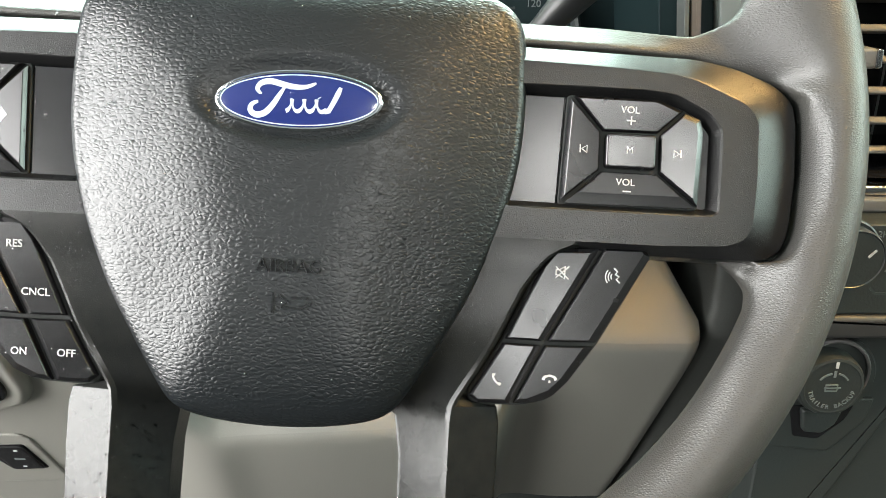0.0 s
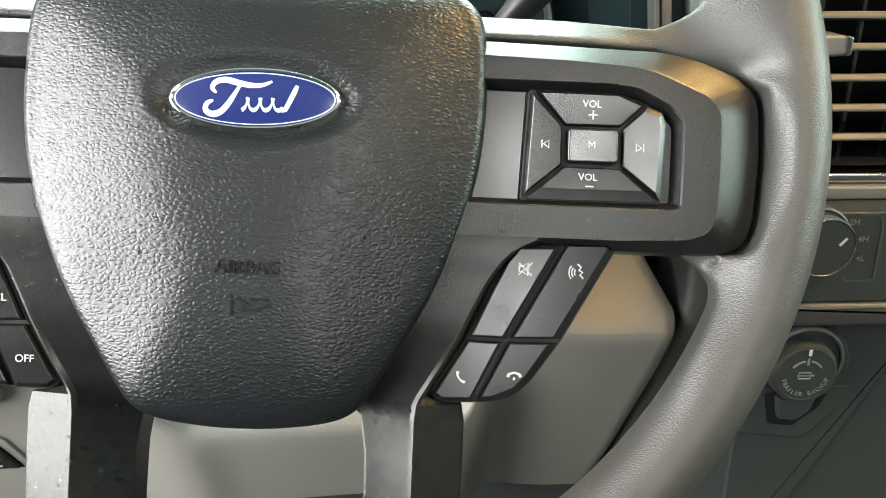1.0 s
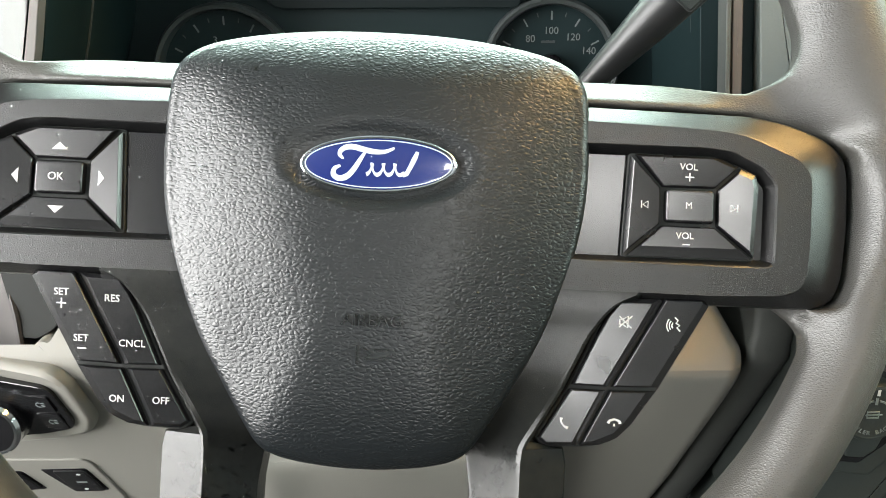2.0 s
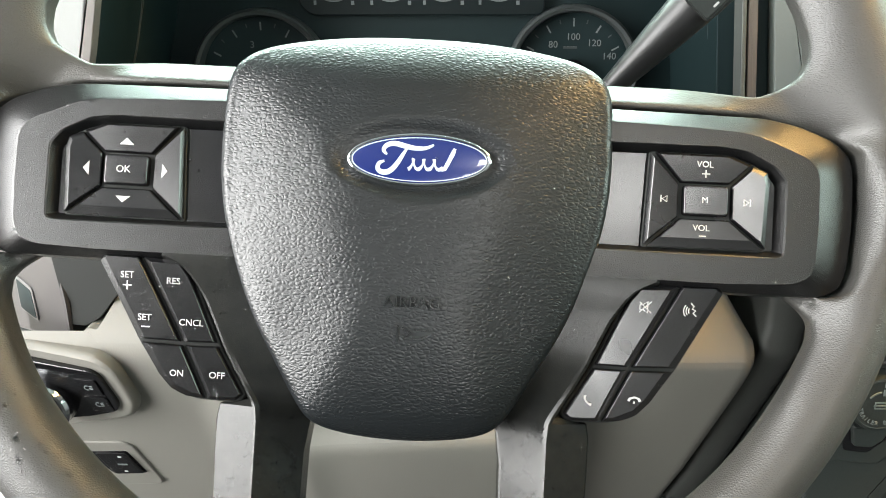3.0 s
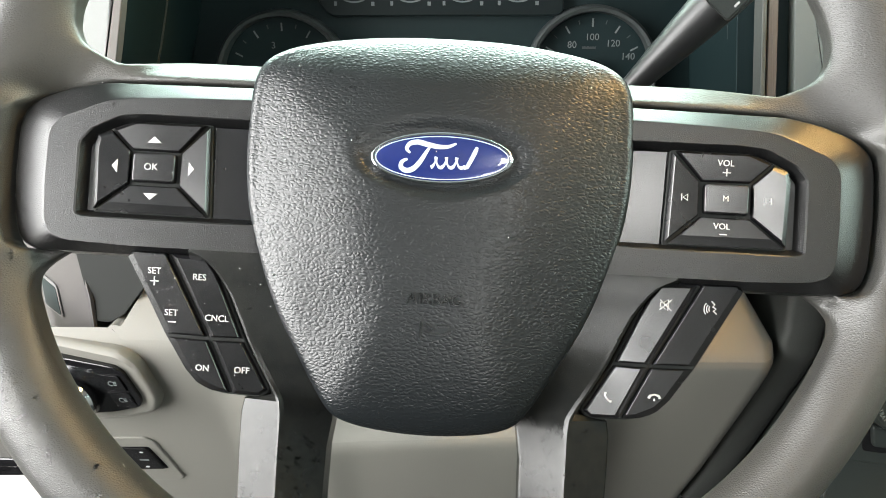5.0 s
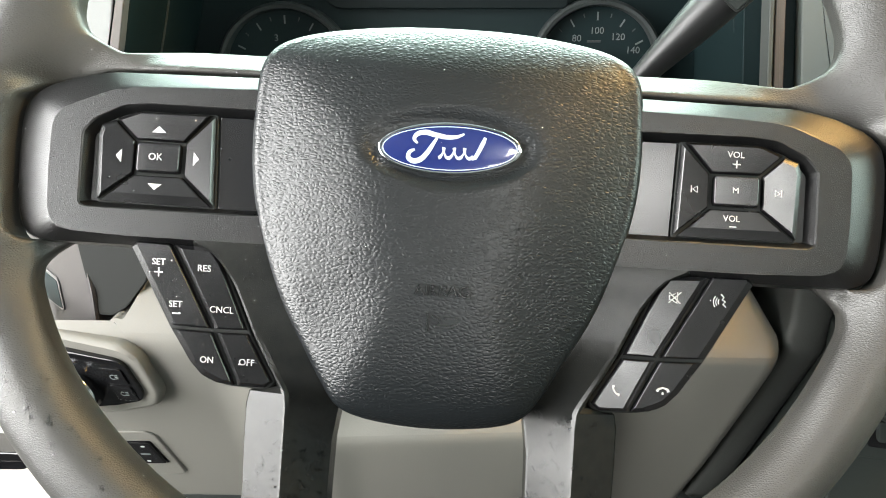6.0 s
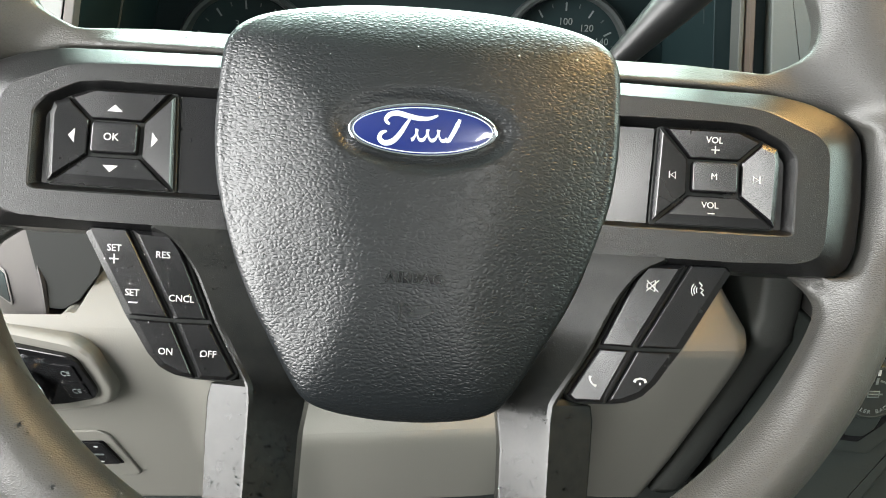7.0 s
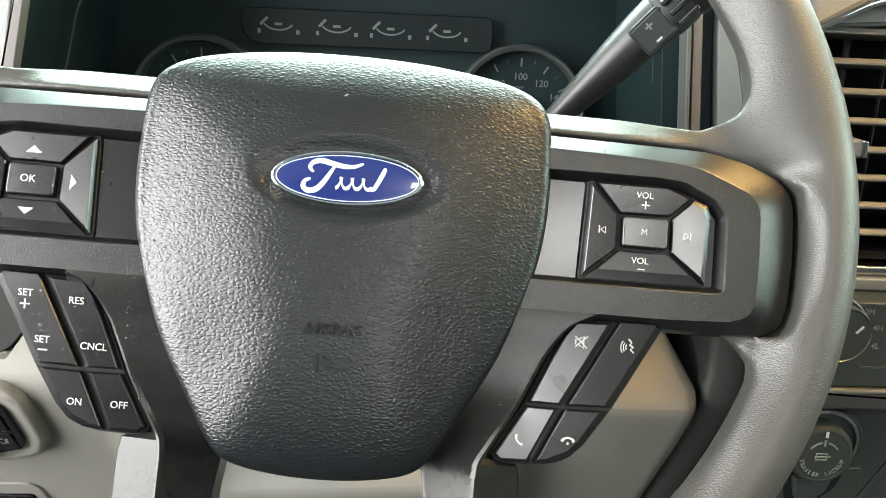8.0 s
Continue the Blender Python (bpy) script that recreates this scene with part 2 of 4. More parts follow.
def slab(poly, w0, w1, edge=0.5, place=wheel_place, sign=1, top_inset=None):
    """A plate with this outline from depth w0 up to w1, its upper edge bevelled. top_inset: per edge, for sloping flanks."""
    up = 1 if (w1(0, 0) if callable(w1) else w1) > (w0(0, 0) if callable(w0) else w0) else -1
    f1 = w1 if callable(w1) else (lambda u, v: w1)
    rings = [ring3(poly, w0, place, sign)]
    rings.append(ring3(poly, (lambda u, v: f1(u, v) - up * (edge if top_inset is None else 1.5)), place, sign))
    if top_inset is None:
        rings.append(ring3(inset(poly, edge * 0.35), (lambda u, v: f1(u, v) - up * edge * 0.35), place, sign))
        rings.append(ring3(inset(poly, edge), f1, place, sign))
    else:
        rings.append(ring3(inset(poly, [0.85 * d for d in top_inset]), (lambda u, v: f1(u, v) - up * 0.35), place, sign))
        rings.append(ring3(inset(poly, [d + 0.25 for d in top_inset]), f1, place, sign))
    return lofted(rings)


def ribbon(bm, line, width, w, thick=0.12, place=wheel_place, closed=False):
    """A flat stroke along a line; width may be one value or a value a point."""
    pts = [Vector(p) for p in line]
    n = len(pts)
    ws = list(width) if hasattr(width, "__len__") else [width] * n
    f = w if callable(w) else (lambda u, v: w)
    left, right = [], []
    for i in range(n):
        a = pts[i - 1] if i or closed else pts[i]
        b = pts[(i + 1) % n] if i < n - 1 or closed else pts[i]
        d = (b - a).normalized()
        nn = Vector((-d.y, d.x)) * ws[i] / 2
        left.append(pts[i] + nn)
        right.append(pts[i] - nn)
    top = [[bm.verts.new(place(p.x, p.y, f(p.x, p.y) + thick)) for p in side] for side in (left, right)]
    low = [[bm.verts.new(place(p.x, p.y, f(p.x, p.y) - 0.3 * abs(thick) / thick)) for p in side] for side in (left, right)]
    for i in range(n if closed else n - 1):
        j = (i + 1) % n
        bm.faces.new((top[0][i], top[0][j], top[1][j], top[1][i]))
        bm.faces.new((top[0][i], low[0][i], low[0][j], top[0][j]))
        bm.faces.new((top[1][i], top[1][j], low[1][j], low[1][i]))
    return bm


def arc(cx, cy, r, a0, a1, n=16, ry=None):
    ry = r if ry is None else ry
    return [(cx + r * math.cos(radians(a0 + (a1 - a0) * i / (n - 1))), cy + ry * math.sin(radians(a0 + (a1 - a0) * i / (n - 1)))) for i in range(n)]


def oval(cx, cy, a, b, n=40, turn=0.0):
    c, s = math.cos(radians(turn)), math.sin(radians(turn))
    return [(cx + a * math.cos(t) * c - b * math.sin(t) * s, cy + a * math.cos(t) * s + b * math.sin(t) * c) for t in (2 * math.pi * i / n for i in range(n))]


def polygon_mark(bm, poly, w, thick=0.12, place=wheel_place):
    f = w if callable(w) else (lambda u, v: w)
    return add_loft(bm, [ring3(poly, lambda u, v: f(u, v) - 0.3 * abs(thick) / thick, place), ring3(poly, lambda u, v: f(u, v) + thick, place)])


def lettering(name, text, size, spot, mat, parent, thick=0.12, place=wheel_place, turn=0.0, depth=None, bold=0.0):
    """Words in the built-in font, centred at spot (two coordinates) at depth w; size is the height of a capital in millimetres."""
    curve = bpy.data.curves.new(name, "FONT")
    curve.body, curve.size, curve.align_x, curve.align_y = text, size / 0.69, "CENTER", "CENTER"
    curve.resolution_u, curve.offset = 3, bold
    tmp = bpy.data.objects.new(name, curve)
    scene.collection.objects.link(tmp)
    bpy.context.view_layer.update()
    flat = bpy.data.meshes.new_from_object(tmp.evaluated_get(bpy.context.evaluated_depsgraph_get()))
    bpy.data.objects.remove(tmp)
    bm = bmesh.new()
    bm.from_mesh(flat)
    bpy.data.meshes.remove(flat)
    bmesh.ops.remove_doubles(bm, verts=bm.verts, dist=0.001)
    f = depth if callable(depth) else (lambda u, v: depth or 0.0)
    c, s = math.cos(radians(turn)), math.sin(radians(turn))
    ext = bmesh.ops.extrude_face_region(bm, geom=list(bm.faces))
    upper = {v for v in ext["geom"] if isinstance(v, bmesh.types.BMVert)}
    for v in bm.verts:
        u0, v0 = spot[0] + v.co.x * c - v.co.y * s, spot[1] + v.co.x * s + v.co.y * c
        v.co = place(u0, v0, f(u0, v0) + (thick if v in upper else -0.3 * abs(thick) / thick))
    return finish(name, bm, mat, parent)


def smooth(a, b, x):
    t = min(1.0, max(0.0, (x - a) / (b - a)))
    return t * t * (3 - 2 * t)


def lerp_table(table, x):
    if x <= table[0][0]:
        return table[0][1]
    for (x0, y0), (x1, y1) in zip(table, table[1:]):
        if x <= x1:
            return y0 + (y1 - y0) * (x - x0) / (x1 - x0)
    return table[-1][1]


def box(bm, x0, x1, y0, y1, z0, z1):
    """Metres."""
    return add_loft(bm, [[(x0, y0, z), (x1, y0, z), (x1, y1, z), (x0, y1, z)] for z in (z0, z1)])


# ---------- the cab round the wheel ----------
def cab():
    f = tagged(finish("floor", box(bmesh.new(), -0.74, 1.35, -1.4, 1.0, 0.33, 0.36), CARPET), "dark carpeted cab floor", "floor", kind="structure")
    tagged(finish("ceiling", box(bmesh.new(), -0.80, 1.41, -1.46, 0.22, 1.80, 1.84), LINER), "pale grey fabric headliner", "ceiling", kind="structure")
    # unseen wall; its dark colour stands in for shade in the reflections
    bm = bmesh.new()
    box(bm, -0.80, 1.41, -1.46, -1.40, 0.36, 1.19)
    box(bm, -0.80, 1.41, -1.46, -1.40, 1.45, 1.80)
    box(bm, -0.80, 0.16, -1.46, -1.40, 1.19, 1.45)
    box(bm, 0.42, 1.41, -1.46, -1.40, 1.19, 1.45)
    tagged(finish("wall_rear", bm, TRIM_DIM), "rear wall of the cab with its window opening, darkened for shade", "wall", kind="structure")
    bm = bmesh.new()
    box(bm, 1.35, 1.41, -1.40, 1.0, 0.36, 1.25)
    box(bm, 1.35, 1.41, -1.40, -0.62, 1.25, 1.80)
    box(bm, 1.35, 1.41, 0.34, 0.42, 1.25, 1.80)
    tagged(finish("wall_passenger_side", bm, LINER), "passenger side of the cab with its window opening", "wall", kind="structure")
    # dark colour stands in for shade; high rear opening is added for light
    bm = bmesh.new()
    box(bm, -0.80, -0.74, -1.40, -1.22, 0.36, 1.80)
    box(bm, -0.80, -0.74, -1.22, -0.83, 0.36, 1.47)
    box(bm, -0.80, -0.74, -1.22, -0.83, 1.76, 1.80)
    box(bm, -0.80, -0.74, -0.83, -0.75, 0.36, 1.80)
    box(bm, -0.80, -0.74, 0.42, 1.0, 0.36, 1.25)
    box(bm, -0.80, -0.74, -0.75, 0.42, 0.36, 0.62)
    tagged(finish("wall_driver_side", bm, TRIM_DIM), "driver side of the cab with open doorway, darkened for shade, with an added rear light opening", "wall", kind="structure")
    bm = bmesh.new()
    box(bm, -0.80, 1.41, 1.0, 1.06, 0.36, 1.22)
    tagged(finish("wall_front", bm, DASH), "dark bulkhead under the windscreen", "wall", kind="structure")


cab()


def knee_crest(x):
    """Height of the panel's crest: it dips under the steering column."""
    return 893.5 + (84 * smooth(85, 165, 5 - x) if x < 5 else 63 * smooth(76, 108, x - 5))


def knee_depth(x, z):
    zc = knee_crest(x)
    yc = 143 + 18 * smooth(-120, 200, x) + 16 * (1 - smooth(60, 170, abs(x - 5)))
    d = z - zc
    r = 8.0 + 10.0 * smooth(-60, -150, x)
    # two slopes that meet in a rounded crest
    low, high = -0.55 - 0.13 * smooth(40, 130, x), 1.15
    k = 0.5 * (high + low) * d + 0.5 * (high - low) * (math.sqrt(d * d + r * r) - r)
    return yc + k


def knee_sheet(name, parent, rows, low, high, ends, foot_roll):
    """One moulded sheet between two height curves, with rolled edges and a turned-back rim."""
    bm = bmesh.new()
    grid = []
    for k in range(rows + 1):
        s = k / rows
        x0, x1 = ends(s)
        row = []
        for i in range(141):
            x = x0 + (x1 - x0) * i / 140
            z = low(x) + (high(x) - low(x)) * s
            edge = min(x - x0, x1 - x, z - low(x) + 1) if foot_roll else x1 - x
            roll = 6.0 * (1 - smooth(0, 9, edge)) ** 2
            row.append(bm.verts.new(world_place(x, z, knee_depth(x, z) + roll)))
        grid.append(row)
    for a, b in zip(grid, grid[1:]):
        for i in range(140):
            bm.faces.new((a[i], a[i + 1], b[i + 1], b[i]))
    ext = bmesh.ops.extrude_edge_only(bm, edges=[e for e in bm.edges if e.is_boundary])
    for v in ext["geom"]:
        if isinstance(v, bmesh.types.BMVert):
            v.co.y += 0.05
            if foot_roll and v.co.z * 1000 > high(v.co.x * 1000) - 1:
                v.co.z -= 0.035
    return part(name, bm, BEIGE, parent, angle=50)


KNEE_RIGHT = [(740, 201), (800, 206), (957, 212), (966, 212), (1006, 190), (1045, 168)]


def knee_panel():
    t = thing("knee_panel", "stone-grey moulded lower dash panel under the column", "dash panel")
    left = [(977, -214), (984, -206), (1012, -190), (1045, -172)]
    foot = lambda x: 803 - (20 * smooth(85, 165, 5 - x) if x < 5 else 72 * smooth(52, 92, x - 5))
    seam = lambda x: knee_crest(x) + 7 * (1 - smooth(-213, -204, x))
    knee_sheet("lower_panel", t, 70, foot, seam, lambda s: (-296, lerp_table(KNEE_RIGHT, 731 + 226 * s)), True)
    knee_sheet("column_surround", t, 44, seam, lambda x: 1045, lambda s: (lerp_table(left, 977 + 68 * s), lerp_table(KNEE_RIGHT, 956.5 + 88.5 * s)), False)


knee_panel()


def dash_body():
    dash = thing("dashboard", "dark grained plastic dashboard behind the wheel", "dashboard")
    bm = bmesh.new()
    box(bm, -0.37, 0.60, 0.33, 1.0, 0.62, 1.22)
    part("body", bm, DASH, dash)
    bm = bmesh.new()
    rings = []
    for x in [-0.27 + 0.04 * i for i in range(13)]:
        arch = 0.025 * (1 - ((x + 0.03) / 0.26) ** 2)
        prof = [(0.205, 1.236), (0.20, 1.243), (0.21, 1.252), (0.36, 1.262), (0.36, 1.235), (0.22, 1.232)]
        rings.append([(x, y, z + arch) for y, z in prof])
    add_loft(bm, rings)
    part("hood", bm, DASH, dash, "dark hood over the instruments")
    # grey end panel left of the column, its face turned towards the driver
    def turned_face(off):
        return lambda x, z: 150 + 1.0 * (-224 - x) - off
    poly = rounded([(-330, 935), (-226, 972), (-225, 1000), (-230, 1030), (-240, 1075), (-330, 1085)], 3)
    part("end_panel", slab(poly, 330, turned_face(0), 4, place=world_place), END_GREY, dash, "grey end panel with a small black slot")
    poly = rounded([(-290, 992), (-270, 991), (-268, 971), (-290, 970)], 2)
    part("slot_frame", slab(inset(poly, -2), turned_face(-4), turned_face(2), 1.0, place=world_place), DASH_GREY, dash)
    part("slot", slab(poly, turned_face(-4), turned_face(2.6), 0.5, place=world_place), DIAL, dash, "small black slot")
    # flat dark sheet stands in for the shade in the gap here
    poly = rounded([(-236, 1075), (-232, 1032), (-229, 998), (-226, 984), (-217, 983), (-207, 989), (-192, 1007), (-184, 1032), (-172, 1075)], 2)
    part("gap_panel", slab(poly, 300, 156, 0.6, place=world_place), SOFT_TRIM, dash, "dark sheet for the shaded gap beside the column")
    # centre panel right of the wheel
    poly = rounded([(246, 1046.5), (440, 1046.5), (440, 995), (246, 995)], 2)
    part("selector_panel", slab(poly, 330, 120, 1.2, place=world_place), DASH, dash, "black panel round the drive selector")
    poly = rounded([(246, 995), (440, 995), (440, 981), (246, 981)], 1.5)
    part("strip", slab(poly, 330, 117, 3, place=world_place), TRIM_DIM, dash, "grey strip below the selector")
    poly = rounded([(243, 981), (346, 981), (260, 802), (243, 802)], 2)
    part("lower_panel", slab(poly, 330, 134, 2, place=world_place), DASH, dash)
    poly = rounded([(240, 936), (306, 936), (303, 921), (284, 899.5), (246, 904)], 2)
    part("pocket_frame", slab(poly, 140, 131.5, 1.5, place=world_place), DASH, dash, "dark frame under the knob")
    poly = rounded([(256, 932), (294, 932), (290, 922), (276, 909), (261, 911)], 2)
    part("switch_pocket", slab(poly, 136, 131, 0.4, place=world_place), GLOSS, dash, "small dark pocket under the knob")
    poly = rounded([(262, 931), (286, 931), (283, 921), (276, 915), (265, 916)], 2)
    part("pocket_switch", slab(poly, 134, 127, 1.5, place=world_place), DASH, dash)
    # bolster between the knee panel and the centre panel
    rings = []
    for i in range(38):
        z = 1040 - 8 * i
        x0 = min(217.0, lerp_table(KNEE_RIGHT, z) + 4.5) if z < 975 else 217.0
        y = 166 + 0.62 * max(0.0, 960 - z)
        rings.append([world_place(x0 + dx, z, y + dy) for dx, dy in ((0, 60), (0, 7), (1.5, 3), (5, 0.8), (12, 0), (20, 1.2), (27, 5), (32, 14), (34, 60))])
    part("bolster", lofted(rings), BOLSTER, dash, "dark padded bolster beside the knee panel", 60)
    # silver trim under the vent
    part("chrome_strip", slab([(235, 1060.5), (440, 1060.5), (440, 1054.6), (235, 1054.6)], 330, 143, 1.8, place=world_place), CHROME, dash, "bright chrome strip")
    part("trim", slab([(235, 1054.4), (440, 1054.4), (440, 1046.7), (235, 1046.7)], 330, 139, 1.5, place=world_place), DASH_GREY, dash)
    # side of the centre console, lower right
    poly = [(250, 981), (440, 981), (440, 600), (250, 600)]
    part("console_side", slab(poly, 330, 137, 0.4, place=world_place), DASH, dash, "dark side of the centre console")
    # top pad behind the vent
    poly = rounded([(243, 1190), (243, 1280), (460, 1280), (460, 1205)], 3)
    part("top_pad", slab(poly, 330, lambda x, z: 160 + 0.5 * max(0.0, z - 1218), 3, place=world_place), DASH_GREY, dash, "grey dash top behind the vent")
    # cluster surround: thin trims on a dark shell
    def pillar(name, pts, y0, y1, mat, label=""):
        part(name, slab(rounded(pts, 1.0), y0, y1, 0.8, place=world_place), mat, dash, label)
    pillar("surround", [(-201, 1112), (-189, 1152), (-181.5, 1183), (-171, 1236), (-177, 1236), (-187.5, 1183), (-195.5, 1152), (-208, 1112)], 166, 158, TAUPE, "greyish pink trim along the instrument opening")
    pillar("shell", [(-203, 1112), (-191, 1152), (-183.5, 1183), (-173, 1236), (-300, 1236), (-300, 1112)], 329, 172, DIAL)
    part("dash_shoulder", slab(rounded([(-196.5, 1152), (-188.5, 1183), (-178, 1236), (-300, 1236), (-300, 1112), (-209, 1112)], 2), 330, lambda x, z: 160 + 0.3 * (-187 - x), 2.0, place=world_place), PALE, dash, "pale grey dash shoulder beside the instruments")
    pillar("shell", [(181, 1085), (244, 1062), (244, 1240), (165, 1240)], 329, 196, DIAL)
    pillar("surround", [(191, 1085), (194, 1085), (184.5, 1180), (178, 1240), (175, 1240), (181.5, 1180)], 197, 182, PALE, "grey trim along the instrument opening")
    pillar("surround", [(195.5, 1085), (201.5, 1085), (191.5, 1180), (184.5, 1240), (178.5, 1240), (185.7, 1180)], 197, 184, TAUPE, "thin warm trim strip")
    part("dash_shoulder", slab(rounded([(213, 1085), (241, 1061), (241, 1240), (195, 1240), (201.5, 1180)], 1.5), 330, lambda x, z: 186 - 0.35 * (x - 206), 1.2, place=world_place), SHOULDER, dash, "grey dash panel between instruments and vent")
    return dash


dash_body()


def air_vent():
    v = thing("air_vent", "black dash air vent with horizontal slats", "air vent")
    bm = bmesh.new()
    outer = [(242, 1061), (440, 1061), (440, 1218), (290, 1214), (268, 1206), (242, 1192)]
    inner = inset(outer, 4)
    rings = [ring3(outer, 330, world_place), ring3(outer, 154, world_place), ring3(inset(outer, 2), 151, world_place), ring3(inner, 155, world_place), ring3(inner, 300, world_place)]
    add_loft(bm, rings)
    part("frame", bm, GLOSS, v)
    part("duct", slab(inset(outer, 3), 299, 250, 1.0, place=world_place), PALE, v, "dim grey duct behind the slats")
    ribbon_line = [(242, 1190), (268, 1203), (290, 1211), (340, 1213.5), (438, 1215)]
    part("chrome_edge", ribbon(bmesh.new(), ribbon_line, 1.6, 151, -1.0, place=world_place), CHROME, v, "thin chrome edge")
    for k in range(9):
        z = 1076.5 + 16.2 * k
        if z > 1207:
            continue
        bm = bmesh.new()
        x0 = 246 if z < 1196 else 272
        prof = [(157.2, z), (157.0, z - 1.0), (158.4, z - 1.9), (180, z - 4.8), (182, z - 3.6), (180, z - 2.2), (161.5, z + 2.0), (159.5, z + 1.9)]
        add_loft(bm, [[(x * MM, y * MM, zz * MM) for y, zz in prof] for x in (x0, 436)])
        part("slat", bm, SLAT, v)
    for x in (252, 278, 304, 330, 356, 382, 408):
        bm = bmesh.new()
        prof = [(x - 0.8, 190), (x + 0.8, 190), (x + 1.1, 230), (x - 1.1, 230)]
        add_loft(bm, [[(a * MM, b * MM, z * MM) for a, b in prof] for z in (1064, 1190)])
        part("vane", bm, GLOSS, v)
    bm = slab(rounded([(256, 1133), (277, 1132.5), (278, 1122), (256, 1121)], 2.5), 164, 147, 2.0, place=world_place)
    part("tab", bm, DASH_GREY, v, "grey thumb tab")
    part("tab_edge", slab(rounded([(275.8, 1132.6), (279.4, 1132), (279.6, 1122.5), (276.4, 1122)], 1), 154, 146, 1.0, place=world_place), CHROME, v, "bright tab edge")


air_vent()


def turned(bm, cx, cz, profile, n=40, squash=1.0, ring=False):
    """A body turned about an axis that points ahead: profile rows of radius and depth. ring: open in the middle."""
    if ring:
        profile = profile + profile[:1]
    return add_loft(bm, cap0=not ring, cap1=not ring, rings=[[world_place(cx + r * math.cos(2 * math.pi * i / n), cz + r * squash * math.sin(2 * math.pi * i / n), y) for i in range(n)] for r, y in profile])


def drive_selector():
    t = thing("drive_selector", "round black drive selector knob with silver edge", "knob")
    cx, cz = 263, 1032
    part("collar", turned(bmesh.new(), cx, cz, [(18.5, 123), (18.5, 117.5), (17.5, 116.5), (16.5, 117)]), DASH, t)
    part("knob", turned(bmesh.new(), cx, cz, [(16.0, 119), (15.6, 108), (14.6, 106.5), (12.5, 106.6)]), DASH, t)
    part("ring", turned(bmesh.new(), cx, cz, [(16.1, 112), (16.2, 108.5), (15.4, 106.3), (14.9, 107.0), (15.1, 111)], ring=True), SATIN, t, "satin silver edge ring")
    part("pointer", ribbon(bmesh.new(), [(cx + 6.5, cz + 1.5), (cx + 10, cz + 5.4)], 1.2, 106.2, -0.2, place=world_place), MARK, t, "white pointer line")
    for text, spot in (("2H", (283, 1041)), ("4H", (289.5, 1031.5)), ("4L", (289.8, 1020.6))):
        lettering("marking", text, 3.3, spot, DIAL_MARK, t, -0.2, world_place, depth=119.8)
    line = [(285, 1045.2), (296, 1044.6), (298.6, 1040), (299.4, 1009.5), (297, 1007.6), (285, 1007.6), (281.5, 1011)]
    part("bracket", ribbon(bmesh.new(), line, 1.3, 119.8, -0.2, place=world_place), DIAL_GREY, t, "grey bracket line round the settings")


drive_selector()


def trailer_knob():
    t = thing("trailer_backup_knob", "round black trailer backup knob with white print", "knob")
    cx, cz = 271, 952
    part("base", turned(bmesh.new(), cx + 7, cz - 0.5, [(24.5, 136), (24.5, 131), (23, 129), (21, 129)]), DASH, t)
    part("edge_ring", turned(bmesh.new(), cx + 4, cz + 2.5, [(21.6, 131), (22.0, 127), (21.0, 125.6), (20.0, 126.4), (20.0, 130)], ring=True), DASH_GREY, t, "grey edge ring")
    part("knob", turned(bmesh.new(), cx, cz, [(19.0, 130), (18.8, 120), (17.6, 117.2), (16.0, 116.8), (15.4, 117.2)]), DASH, t)
    part("tick", ribbon(bmesh.new(), [(cx + 0.3, cz + 12), (cx + 0.3, cz + 16)], 1.5, 116.9, -0.3, place=world_place), MARK, t)
    part("tick", ribbon(bmesh.new(), [(cx, cz + 6.2), (cx, cz + 10.6)], 1.3, 116.9, -0.3, place=world_place), DIAL_MARK, t)
    part("arc", ribbon(bmesh.new(), arc(cx, cz - 1, 9.6, 35, 80, 8), 1.0, 116.9, -0.3, place=world_place), DIAL_MARK, t)
    part("arc", ribbon(bmesh.new(), arc(cx, cz - 1, 9.6, 100, 145, 8), 1.0, 116.9, -0.3, place=world_place), DIAL_MARK, t)
    bm = bmesh.new()
    ribbon(bm, [(cx - 4, cz + 1.4), (cx + 2.6, cz + 1.4), (cx + 2.6, cz - 2.4), (cx - 4, cz - 2.4)], 0.8, 116.9, -0.3, place=world_place, closed=True)
    ribbon(bm, [(cx - 5, cz - 0.5), (cx + 4.6, cz - 0.5)], 0.8, 116.9, -0.3, place=world_place)
    part("icon", bm, DIAL_MARK, t, "small trailer symbol")
    word = "TRAILER BACKUP"
    for i, ch in enumerate(word):
        if ch == " ":
            continue
        a = 196 + (344 - 196) * i / (len(word) - 1)
        spot = (cx + 12.6 * math.cos(radians(a)), cz + 12.6 * math.sin(radians(a)))
        lettering("letter", ch, 2.5, spot, DIAL_MARK, t, -0.3, world_place, turn=a + 90, depth=116.9)


trailer_knob()


def knee_mark(off):
    return lambda x, z: knee_depth(x, z) - off


def switch_face(off):
    """The switch panel turns a little towards the door."""
    return lambda x, z: knee_depth(x, z) - off - 6 * smooth(-245, -198, x)


